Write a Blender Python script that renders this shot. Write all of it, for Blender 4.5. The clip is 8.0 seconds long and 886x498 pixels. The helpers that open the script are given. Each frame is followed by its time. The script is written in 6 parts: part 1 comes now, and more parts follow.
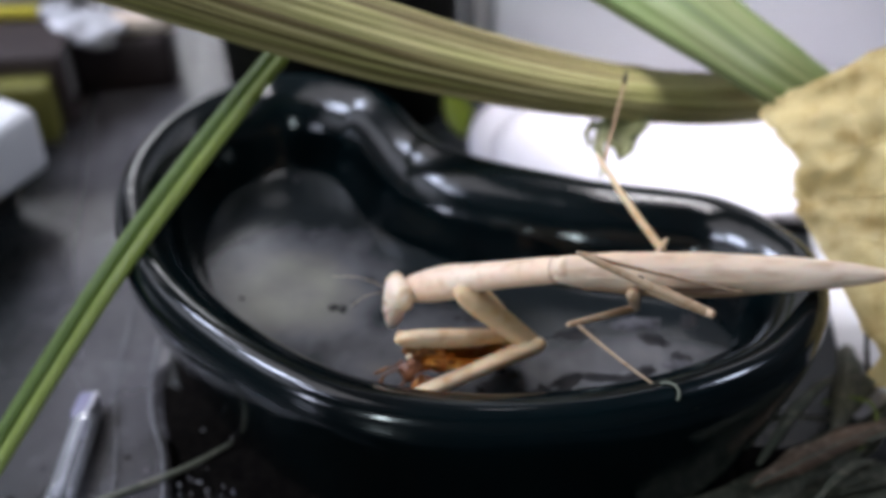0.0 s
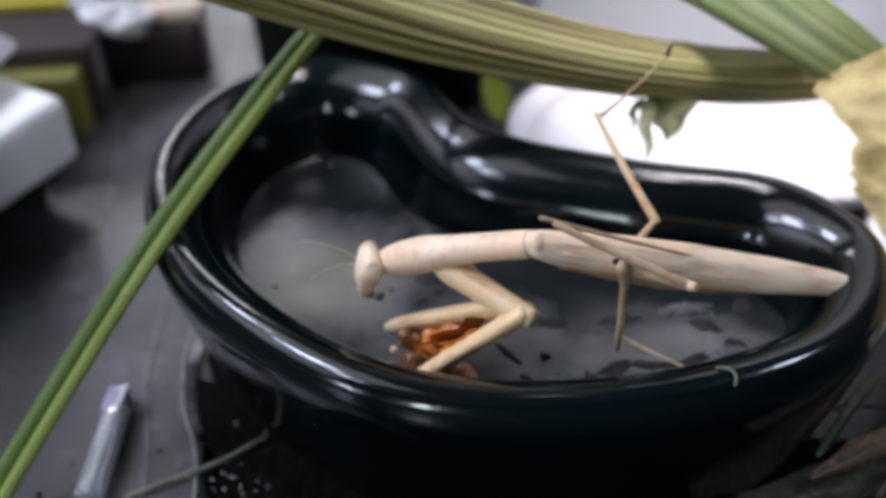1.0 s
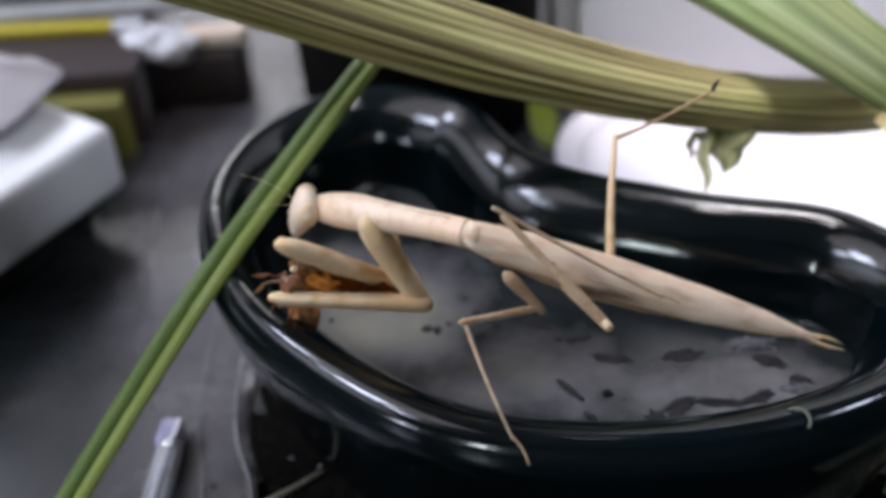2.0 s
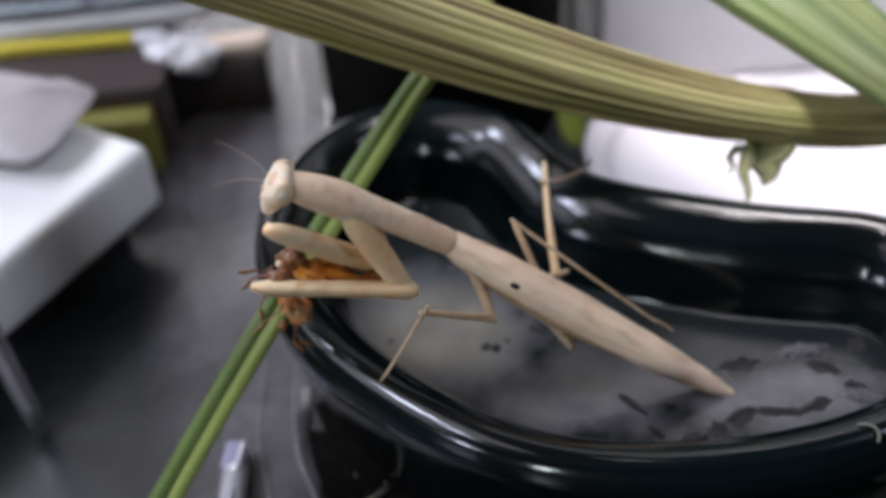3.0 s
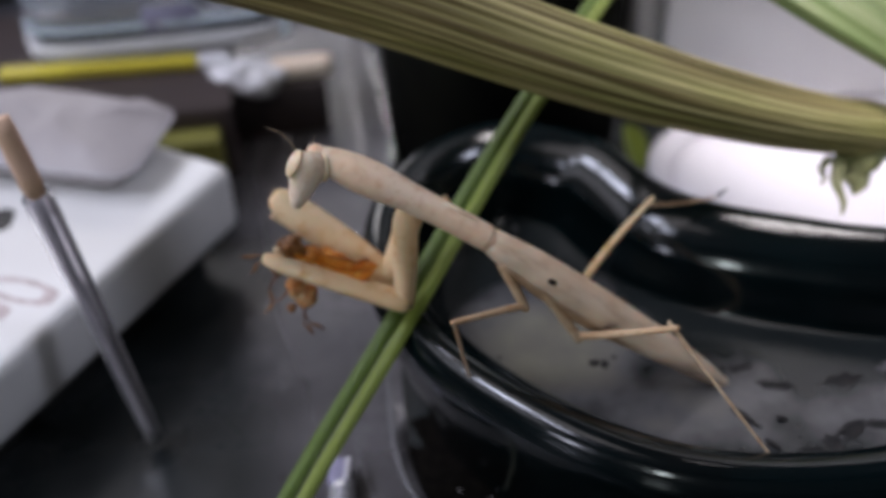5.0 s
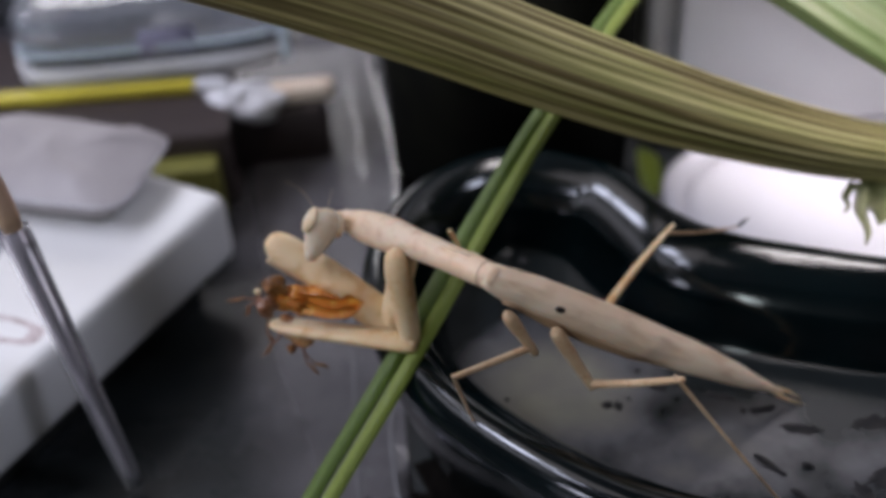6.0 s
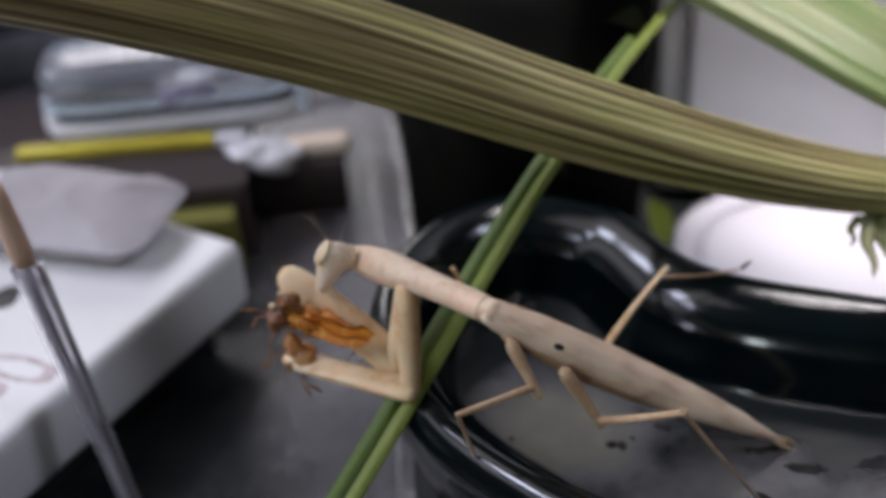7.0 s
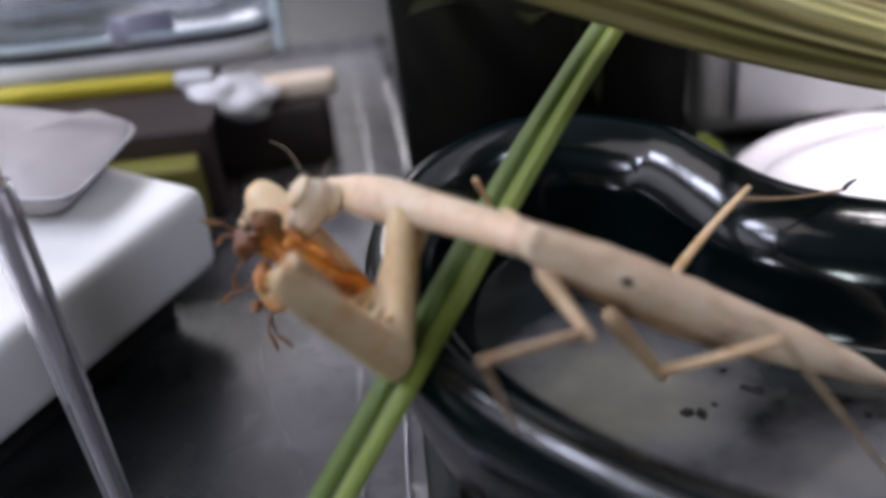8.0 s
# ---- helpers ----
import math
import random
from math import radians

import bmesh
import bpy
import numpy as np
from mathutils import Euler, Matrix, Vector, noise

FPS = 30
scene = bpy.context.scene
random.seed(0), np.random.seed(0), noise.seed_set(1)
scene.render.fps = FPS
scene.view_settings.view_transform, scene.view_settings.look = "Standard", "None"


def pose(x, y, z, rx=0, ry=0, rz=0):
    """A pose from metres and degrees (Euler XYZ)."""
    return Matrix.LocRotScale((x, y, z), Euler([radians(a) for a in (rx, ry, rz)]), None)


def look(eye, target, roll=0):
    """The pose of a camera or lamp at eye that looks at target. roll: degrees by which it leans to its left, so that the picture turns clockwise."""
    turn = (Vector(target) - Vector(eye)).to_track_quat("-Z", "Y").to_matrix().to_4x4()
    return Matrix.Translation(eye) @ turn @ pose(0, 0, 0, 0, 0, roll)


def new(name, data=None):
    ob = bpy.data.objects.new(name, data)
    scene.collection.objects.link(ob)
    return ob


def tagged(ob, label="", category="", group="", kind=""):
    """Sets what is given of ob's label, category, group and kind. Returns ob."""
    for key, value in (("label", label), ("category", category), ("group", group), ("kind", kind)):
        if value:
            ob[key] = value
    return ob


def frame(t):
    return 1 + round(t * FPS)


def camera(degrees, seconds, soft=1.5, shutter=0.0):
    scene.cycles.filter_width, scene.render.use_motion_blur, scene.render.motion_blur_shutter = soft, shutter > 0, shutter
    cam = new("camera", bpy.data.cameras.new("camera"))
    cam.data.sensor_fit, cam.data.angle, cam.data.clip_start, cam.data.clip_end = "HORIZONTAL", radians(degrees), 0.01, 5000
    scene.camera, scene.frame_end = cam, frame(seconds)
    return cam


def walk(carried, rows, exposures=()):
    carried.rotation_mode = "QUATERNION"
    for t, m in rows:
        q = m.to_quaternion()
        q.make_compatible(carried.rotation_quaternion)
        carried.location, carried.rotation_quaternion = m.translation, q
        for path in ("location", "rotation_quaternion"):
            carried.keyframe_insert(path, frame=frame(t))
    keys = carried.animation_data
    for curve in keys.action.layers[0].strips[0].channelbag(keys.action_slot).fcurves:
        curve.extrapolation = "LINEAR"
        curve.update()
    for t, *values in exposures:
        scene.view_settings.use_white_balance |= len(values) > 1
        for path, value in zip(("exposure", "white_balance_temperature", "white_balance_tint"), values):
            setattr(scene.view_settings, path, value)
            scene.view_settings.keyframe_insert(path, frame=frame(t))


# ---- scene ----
cam = camera(40.0, 8.0, soft=3.7)
PATH = [
    (0.0, (0.0000, -0.1477, 0.1509), (0.0000, 0.0078, 0.0250), -1.50),
    (0.5, (-0.0005, -0.1467, 0.1474), (-0.0031, 0.0088, 0.0217), -2.67),
    (1.0, (-0.0010, -0.1438, 0.1434), (-0.0067, 0.0124, 0.0185), -3.28),
    (1.5, (-0.0015, -0.1422, 0.1438), (-0.0078, 0.0152, 0.0205), -2.90),
    (2.0, (-0.0075, -0.1398, 0.1456), (-0.0156, 0.0171, 0.0218), -3.89),
    (3.5, (-0.0270, -0.1350, 0.1596), (-0.0283, 0.0154, 0.0278), -4.97),
    (4.0, (-0.0359, -0.1365, 0.1584), (-0.0336, 0.0166, 0.0298), -3.47),
    (4.5, (-0.0428, -0.1392, 0.1595), (-0.0370, 0.0152, 0.0324), -2.38),
    (5.8, (-0.0494, -0.1316, 0.1566), (-0.0430, 0.0239, 0.0310), -2.99),
    (6, (-0.0449, -0.1287, 0.1550), (-0.0407, 0.0276, 0.0303), -3.34),
    (6.5, (-0.0441, -0.1273, 0.1534), (-0.0427, 0.0323, 0.0328), -3.80),
    (7, (-0.0408, -0.1347, 0.1517), (-0.0414, 0.0295, 0.0376), -4.22),
    (7.3, (-0.0348, -0.1372, 0.1545), (-0.0354, 0.0278, 0.0416), -6.93),
    (7.5, (-0.0358, -0.1347, 0.1478), (-0.0353, 0.0334, 0.0396), -6.19),
    (7.6, (-0.0385, -0.1288, 0.1451), (-0.0375, 0.0377, 0.0342), -6.10),
    (7.8, (-0.0445, -0.1170, 0.1251), (-0.0411, 0.0513, 0.0170), -4.95),
    (8, (-0.0455, -0.1060, 0.1159), (-0.0438, 0.0607, 0.0054), -5.06),
]
walk(cam, [(t, look(eye, target, roll)) for t, eye, target, roll in PATH], ((0.0, -0.42, 6470, 10.5), (3.5, -0.47, 6800, 12.5), (4.5, -0.77, 6840, 13), (6.0, -0.92, 6780, 13.5), (7.4, -0.89, 6780, 13.5), (8.0, -0.52, 6740, 13.5)))
cam.data.dof.use_dof, cam.data.dof.focus_distance, cam.data.dof.aperture_fstop = True, 0.158, 11.5

# ---- light: unseen lamps round a room by day, set by reflections, and an added fill ----
world = bpy.data.worlds.new("world")
scene.world = world
world.use_nodes = True
wn = world.node_tree.nodes
sky = wn.new("ShaderNodeTexSky")
sky.sky_type, sky.sun_disc = "NISHITA", False
sky.sun_elevation, sky.sun_rotation = radians(40), radians(60)
world.node_tree.links.new(sky.outputs[0], wn["Background"].inputs[0])
wn["Background"].inputs[1].default_value = 0.12


def area(name, m, sx, sy, watts, colour):
    d = bpy.data.lights.new(name, "AREA")
    d.shape, d.size, d.size_y, d.energy, d.color = "RECTANGLE", sx, sy, watts, colour
    ob = new(name, d)
    ob.matrix_world = m
    return ob


# unseen lamps framed as windows: centre on the wall, direction into the room, width, height, power, colour
# added where the reflections on dish and table call for a source
ADDED_WINDOWS = (((1.30, 1.90, 1.10), (0, -1, 0), 1.1, 1.0, 32, (0.95, 0.93, 1.0)), ((-0.60, 1.90, 1.10), (0, -1, 0), 0.9, 0.5, 20, (0.94, 0.95, 1.0)),
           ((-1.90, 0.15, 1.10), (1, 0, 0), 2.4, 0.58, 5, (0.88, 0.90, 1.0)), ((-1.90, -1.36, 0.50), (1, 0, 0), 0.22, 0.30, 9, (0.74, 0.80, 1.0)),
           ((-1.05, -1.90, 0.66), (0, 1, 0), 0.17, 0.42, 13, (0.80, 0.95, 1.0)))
# unseen lamps framed as skylights: place on the ceiling, width, depth, power
ADDED_SKYLIGHTS = ((-1.53, -0.19, 0.42, 0.48, 42), (-1.34, 0.77, 0.40, 0.46, 34), (-1.62, -0.76, 0.26, 0.26, 12), (1.30, -0.36, 0.26, 0.34, 20))
for x, y, ww, wh, watts in ADDED_SKYLIGHTS:
    area("added_skylight_light", look((x, y, 1.598), (x, y + 0.001, 0.0)), ww, wh, watts, (0.70, 0.78, 1.0))
for at, way, ww, wh, watts, colour in ADDED_WINDOWS:
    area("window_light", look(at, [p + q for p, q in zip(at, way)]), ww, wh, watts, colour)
# unseen broad ceiling lamp, set for the pale reflection on the dish
area("added_ceiling_lamp_light", look((-1.20, 0.38, 1.62), (-1.20, 0.381, 0.0)), 1.2, 2.0, 20, (0.96, 0.94, 1.0))
# unseen fill lamp, added to brighten the tray and cabinet
tray_fill = area("tray_fill_light", look((0.055, 0.055, 0.26), (0.043, 0.085, 0.0)), 0.12, 0.05, 0.21, (0.98, 0.96, 1.0))
tray_fill.data.spread = radians(46)
scene.view_settings.exposure = 0.0


# ---- materials ----
def mat(name, base, rough=0.5, metal=0.0, spec=0.5, vary=None, scale=200.0, bump=0.0, bump_scale=None, coat=0.0, sss=0.0, trans=0.0, ior=1.45,
        stretch=(1, 1, 1), fine=None, rough_vary=0.0, space="Object"):
    """A surface with a second colour in noise patches, a finer noise over it, and fine relief."""
    m = bpy.data.materials.new(name)
    m.use_nodes = True
    nt = m.node_tree
    b = nt.nodes["Principled BSDF"]
    b.inputs["Base Color"].default_value = (*base, 1)
    b.inputs["Roughness"].default_value = rough
    b.inputs["Metallic"].default_value = metal
    b.inputs["Specular IOR Level"].default_value = spec
    b.inputs["Coat Weight"].default_value = coat
    b.inputs["Coat Roughness"].default_value = 0.04
    b.inputs["IOR"].default_value = ior
    b.inputs["Transmission Weight"].default_value = trans
    if sss:
        b.inputs["Subsurface Weight"].default_value = sss
        b.inputs["Subsurface Radius"].default_value = (1.0, 0.5, 0.3)
        b.inputs["Subsurface Scale"].default_value = 0.0012
    tc = nt.nodes.new("ShaderNodeTexCoord")
    mp = nt.nodes.new("ShaderNodeMapping")
    mp.inputs["Scale"].default_value = stretch
    nt.links.new(tc.outputs[space], mp.inputs[0])
    if vary:
        n1 = nt.nodes.new("ShaderNodeTexNoise")
        n1.inputs["Scale"].default_value, n1.inputs["Detail"].default_value = scale, 6
        nt.links.new(mp.outputs[0], n1.inputs["Vector"])
        ramp = nt.nodes.new("ShaderNodeValToRGB")
        ramp.color_ramp.elements[0].position, ramp.color_ramp.elements[1].position = 0.36, 0.66
        ramp.color_ramp.elements[0].color, ramp.color_ramp.elements[1].color = (*base, 1), (*vary, 1)
        nt.links.new(n1.outputs["Fac"], ramp.inputs[0])
        out = ramp.outputs[0]
        if fine:
            n2 = nt.nodes.new("ShaderNodeTexNoise")
            n2.inputs["Scale"].default_value, n2.inputs["Detail"].default_value = scale * 6, 3
            nt.links.new(mp.outputs[0], n2.inputs["Vector"])
            mix = nt.nodes.new("ShaderNodeMix")
            mix.data_type = "RGBA"
            r2 = nt.nodes.new("ShaderNodeValToRGB")
            r2.color_ramp.elements[0].position, r2.color_ramp.elements[1].position = 0.5, 0.75
            nt.links.new(n2.outputs["Fac"], r2.inputs[0])
            nt.links.new(r2.outputs[0], mix.inputs["Factor"])
            nt.links.new(out, mix.inputs["A"])
            mix.inputs["B"].default_value = (*fine, 1)
            out = mix.outputs["Result"]
        nt.links.new(out, b.inputs["Base Color"])
        if rough_vary:
            mr = nt.nodes.new("ShaderNodeMapRange")
            mr.inputs["To Min"].default_value, mr.inputs["To Max"].default_value = rough, rough + rough_vary
            nt.links.new(n1.outputs["Fac"], mr.inputs["Value"])
            nt.links.new(mr.outputs[0], b.inputs["Roughness"])
    if bump:
        n3 = nt.nodes.new("ShaderNodeTexNoise")
        n3.inputs["Scale"].default_value, n3.inputs["Detail"].default_value = bump_scale or scale * 4, 4
        nt.links.new(mp.outputs[0], n3.inputs["Vector"])
        bp = nt.nodes.new("ShaderNodeBump")
        bp.inputs["Strength"].default_value, bp.inputs["Distance"].default_value = bump, 0.0006
        nt.links.new(n3.outputs["Fac"], bp.inputs["Height"])
        nt.links.new(bp.outputs[0], b.inputs["Normal"])
    return m


GLAZE = mat("dark_green_glaze", (0.0006, 0.0016, 0.0019), 0.115, spec=0.5, vary=(0.001, 0.0048, 0.0058), scale=28, bump=0.24, bump_scale=95, rough_vary=0.06)


def cloudy_water():
    """Dark thin water over the glaze with clouds of pale sediment, and a painted reflection, round a few centres."""
    m = mat("cloudy_water", (0.018, 0.020, 0.021), 0.2)
    nt = m.node_tree
    b = nt.nodes["Principled BSDF"]
    tc = nt.nodes.new("ShaderNodeTexCoord")
    warp = nt.nodes.new("ShaderNodeTexNoise")
    warp.inputs["Scale"].default_value, warp.inputs["Detail"].default_value = 110, 6
    nt.links.new(tc.outputs["Object"], warp.inputs["Vector"])
    total = None
    # the third centre is pale silt and also paints in a pinkish reflection
    for cx, cy, rx, ry, gain in ((-0.025, 0.004, 0.018, 0.017, 1.0), (-0.004, -0.012, 0.021, 0.013, 0.62), (0.026, -0.0155, 0.020, 0.010, 0.52)):
        mp = nt.nodes.new("ShaderNodeMapping")
        mp.inputs["Location"].default_value = (-cx / rx, -cy / ry, 0)
        mp.inputs["Scale"].default_value = (1 / rx, 1 / ry, 0)
        nt.links.new(tc.outputs["Object"], mp.inputs[0])
        ln = nt.nodes.new("ShaderNodeVectorMath")
        ln.operation = "LENGTH"
        nt.links.new(mp.outputs[0], ln.inputs[0])
        fall = nt.nodes.new("ShaderNodeMapRange")
        fall.inputs["From Min"].default_value, fall.inputs["From Max"].default_value = 1.25, 0.35
        fall.inputs["To Max"].default_value = gain
        nt.links.new(ln.outputs["Value"], fall.inputs["Value"])
        if total:
            mx = nt.nodes.new("ShaderNodeMath")
            mx.operation = "MAXIMUM"
            nt.links.new(total, mx.inputs[0])
            nt.links.new(fall.outputs[0], mx.inputs[1])
            total = mx.outputs[0]
        else:
            total = fall.outputs[0]
    add = nt.nodes.new("ShaderNodeMath")
    add.operation = "MULTIPLY_ADD"
    nt.links.new(warp.outputs["Fac"], add.inputs[0])
    add.inputs[1].default_value = 0.90
    nt.links.new(total, add.inputs[2])
    ramp = nt.nodes.new("ShaderNodeValToRGB")
    ramp.color_ramp.elements[0].position, ramp.color_ramp.elements[0].color = 0.46, (0.010, 0.013, 0.014, 1)
    ramp.color_ramp.elements[1].position, ramp.color_ramp.elements[1].color = 0.98, (0.178, 0.170, 0.138, 1)
    mid = ramp.color_ramp.elements.new(0.66)
    mid.color = (0.088, 0.086, 0.089, 1)
    half = nt.nodes.new("ShaderNodeMath")
    half.operation = "MULTIPLY"
    half.inputs[1].default_value = 0.65
    nt.links.new(add.outputs[0], half.inputs[0])
    nt.links.new(half.outputs[0], ramp.inputs[0])
    nt.links.new(ramp.outputs[0], b.inputs["Base Color"])
    rip = nt.nodes.new("ShaderNodeTexNoise")
    rip.inputs["Scale"].default_value = 70
    nt.links.new(tc.outputs["Object"], rip.inputs["Vector"])
    bp = nt.nodes.new("ShaderNodeBump")
    bp.inputs["Strength"].default_value, bp.inputs["Distance"].default_value = 0.12, 0.0006
    nt.links.new(rip.outputs["Fac"], bp.inputs["Height"])
    nt.links.new(bp.outputs[0], b.inputs["Normal"])
    return m


WATER = cloudy_water()
# clear film; its pale colour also paints in the table's reflected sheen
SHEET = mat("film_with_painted_sheen", (0.168, 0.160, 0.168), 0.20, vary=(0.222, 0.210, 0.220), scale=40, fine=(0.146, 0.140, 0.146), rough_vary=0.12, bump=0.2, bump_scale=40)


def fade_painted_sheen(m):
    """Fades the film and the table sheen painted in its colour towards its open edge and its front end."""
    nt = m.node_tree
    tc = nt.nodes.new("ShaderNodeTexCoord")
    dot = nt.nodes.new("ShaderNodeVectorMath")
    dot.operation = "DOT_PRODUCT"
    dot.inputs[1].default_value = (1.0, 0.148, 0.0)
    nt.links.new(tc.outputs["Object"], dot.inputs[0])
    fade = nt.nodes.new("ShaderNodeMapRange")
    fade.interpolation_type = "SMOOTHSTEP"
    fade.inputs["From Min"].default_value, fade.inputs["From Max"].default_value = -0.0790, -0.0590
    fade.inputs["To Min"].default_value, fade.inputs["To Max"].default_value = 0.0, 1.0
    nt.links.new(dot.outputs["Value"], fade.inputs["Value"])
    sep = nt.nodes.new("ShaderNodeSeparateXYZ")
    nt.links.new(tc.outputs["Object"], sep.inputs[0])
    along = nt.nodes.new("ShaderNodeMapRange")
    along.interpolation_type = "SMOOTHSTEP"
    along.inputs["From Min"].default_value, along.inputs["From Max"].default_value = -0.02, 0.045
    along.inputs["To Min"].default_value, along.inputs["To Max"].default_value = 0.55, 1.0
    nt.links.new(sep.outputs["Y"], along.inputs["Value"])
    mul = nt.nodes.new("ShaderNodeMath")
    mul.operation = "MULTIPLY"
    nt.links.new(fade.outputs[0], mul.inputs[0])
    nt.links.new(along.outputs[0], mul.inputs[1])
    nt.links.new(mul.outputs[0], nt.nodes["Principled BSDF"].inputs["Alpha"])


fade_painted_sheen(SHEET)
SCUM = mat("dark_scum", (0.012, 0.012, 0.013), 0.7, spec=0.25, vary=(0.03, 0.027, 0.025), scale=300, bump=0.3)
SILT = mat("grey_silt", (0.10, 0.095, 0.098), 0.75, spec=0.25, vary=(0.035, 0.033, 0.036), scale=260, fine=(0.15, 0.14, 0.15), bump=0.4)
CUTICLE = mat("pale_cuticle", (0.720, 0.510, 0.345), 0.46, vary=(0.780, 0.620, 0.465), scale=110, fine=(0.640, 0.430, 0.275), bump=0.35, bump_scale=520, sss=0.4)
WING = mat("beige_wing", (0.715, 0.515, 0.348), 0.45, vary=(0.780, 0.620, 0.460), scale=120, fine=(0.610, 0.415, 0.265), bump=0.5, bump_scale=380, sss=0.35,
           stretch=(0.3, 1, 1))
VEIN = mat("brown_vein", (0.40, 0.25, 0.15), 0.5, vary=(0.52, 0.36, 0.24), scale=300)
BELLY = mat("tan_abdomen", (0.40, 0.26, 0.15), 0.5, vary=(0.30, 0.18, 0.10), scale=200, bump=0.2)
LEG = mat("tan_leg", (0.460, 0.304, 0.175), 0.45, vary=(0.552, 0.405, 0.258), scale=160, fine=(0.405, 0.248, 0.129), sss=0.2)
PALE_LEG = mat("cream_leg", (0.660, 0.455, 0.245), 0.40, vary=(0.720, 0.560, 0.360), scale=90, fine=(0.600, 0.375, 0.175), bump=0.3, bump_scale=520, sss=0.45)
SHIN = mat("brown_shin", (0.36, 0.25, 0.15), 0.5, vary=(0.48, 0.36, 0.24), scale=160, fine=(0.30, 0.19, 0.10), sss=0.2)
FACE = mat("cream_head", (0.760, 0.600, 0.440), 0.42, vary=(0.790, 0.670, 0.530), scale=200, fine=(0.700, 0.520, 0.350), bump=0.25, bump_scale=600, sss=0.4)
EYE = mat("cream_eye", (0.760, 0.600, 0.420), 0.35, vary=(0.700, 0.520, 0.320), scale=400, sss=0.3)
DARK = mat("black_chitin", (0.012, 0.010, 0.009), 0.35, vary=(0.03, 0.022, 0.018), scale=500)
PREY = mat("red_brown_prey", (0.60, 0.21, 0.035), 0.25, vary=(0.30, 0.080, 0.014), scale=230, fine=(0.74, 0.36, 0.09), bump=0.5, bump_scale=700, sss=0.2)
PREY_RED = mat("dark_red_brown_prey", (0.13, 0.045, 0.018), 0.3, vary=(0.26, 0.11, 0.05), scale=300, bump=0.4, bump_scale=800)
PREY_WING = mat("orange_wing", (0.78, 0.30, 0.030), 0.32, vary=(0.62, 0.19, 0.018), scale=200, fine=(0.84, 0.48, 0.10), bump=0.3, sss=0.3)
PREY_DARK = mat("brown_prey", (0.085, 0.032, 0.010), 0.32, vary=(0.24, 0.095, 0.026), scale=260, fine=(0.34, 0.15, 0.04), bump=0.5, sss=0.2)
GUT = mat("orange_gut", (0.58, 0.22, 0.06), 0.25, vary=(0.66, 0.42, 0.22), scale=330, fine=(0.36, 0.10, 0.03), bump=0.4, bump_scale=700, sss=0.5)



def streaked(name, dark, middle, light, tint, rough, scale, relief, brown_end=0.0):
    """Plant skin with lengthwise fibres of three tones and slow patches of a second tint; UV runs along, around."""
    m = mat(name, middle, rough)
    nt = m.node_tree
    b = nt.nodes["Principled BSDF"]
    tc = nt.nodes.new("ShaderNodeTexCoord")

    def fibres(sc, detail, along):
        mp = nt.nodes.new("ShaderNodeMapping")
        mp.inputs["Scale"].default_value = (along, 1, 1)
        nt.links.new(tc.outputs["UV"], mp.inputs[0])
        n = nt.nodes.new("ShaderNodeTexNoise")
        n.inputs["Scale"].default_value, n.inputs["Detail"].default_value = sc, detail
        nt.links.new(mp.outputs[0], n.inputs["Vector"])
        return n.outputs["Fac"]
    f = fibres(scale, 5, 0.022)
    ramp = nt.nodes.new("ShaderNodeValToRGB")
    ramp.color_ramp.elements[0].position, ramp.color_ramp.elements[0].color = 0.38, (*dark, 1)
    ramp.color_ramp.elements[1].position, ramp.color_ramp.elements[1].color = 0.60, (*light, 1)
    ramp.color_ramp.elements.new(0.47).color = (*middle, 1)
    nt.links.new(f, ramp.inputs[0])
    slow = nt.nodes.new("ShaderNodeMapRange")
    slow.inputs["From Min"].default_value, slow.inputs["From Max"].default_value = 0.45, 0.65
    slow.inputs["To Max"].default_value = 0.7
    nt.links.new(fibres(1.3, 2, 0.25), slow.inputs["Value"])
    mix = nt.nodes.new("ShaderNodeMix")
    mix.data_type, mix.blend_type = "RGBA", "MULTIPLY"
    nt.links.new(slow.outputs[0], mix.inputs["Factor"])
    nt.links.new(ramp.outputs[0], mix.inputs["A"])
    mix.inputs["B"].default_value = (*tint, 1)
    speck = nt.nodes.new("ShaderNodeMapRange")
    speck.inputs["From Min"].default_value, speck.inputs["From Max"].default_value = 0.66, 0.74
    speck.inputs["To Max"].default_value = 0.6
    nt.links.new(fibres(scale * 0.7, 2, 0.12), speck.inputs["Value"])
    mix2 = nt.nodes.new("ShaderNodeMix")
    mix2.data_type = "RGBA"
    nt.links.new(speck.outputs[0], mix2.inputs["Factor"])
    nt.links.new(mix.outputs["Result"], mix2.inputs["A"])
    mix2.inputs["B"].default_value = (dark[0] * 0.7, dark[1] * 0.55, dark[2] * 0.6, 1)
    out = mix2.outputs["Result"]
    # browner and darker towards the start of the stem
    if brown_end:
        sep = nt.nodes.new("ShaderNodeSeparateXYZ")
        nt.links.new(tc.outputs["UV"], sep.inputs[0])
        browning = nt.nodes.new("ShaderNodeMapRange")
        browning.inputs["From Min"].default_value, browning.inputs["From Max"].default_value = brown_end, 0.0
        nt.links.new(sep.outputs["X"], browning.inputs["Value"])
        mix3 = nt.nodes.new("ShaderNodeMix")
        mix3.data_type, mix3.blend_type = "RGBA", "MULTIPLY"
        nt.links.new(browning.outputs[0], mix3.inputs["Factor"])
        nt.links.new(out, mix3.inputs["A"])
        mix3.inputs["B"].default_value = (0.58, 0.46, 0.34, 1)
        out = mix3.outputs["Result"]
    nt.links.new(out, b.inputs["Base Color"])
    bp = nt.nodes.new("ShaderNodeBump")
    bp.inputs["Strength"].default_value, bp.inputs["Distance"].default_value = relief, 0.0005
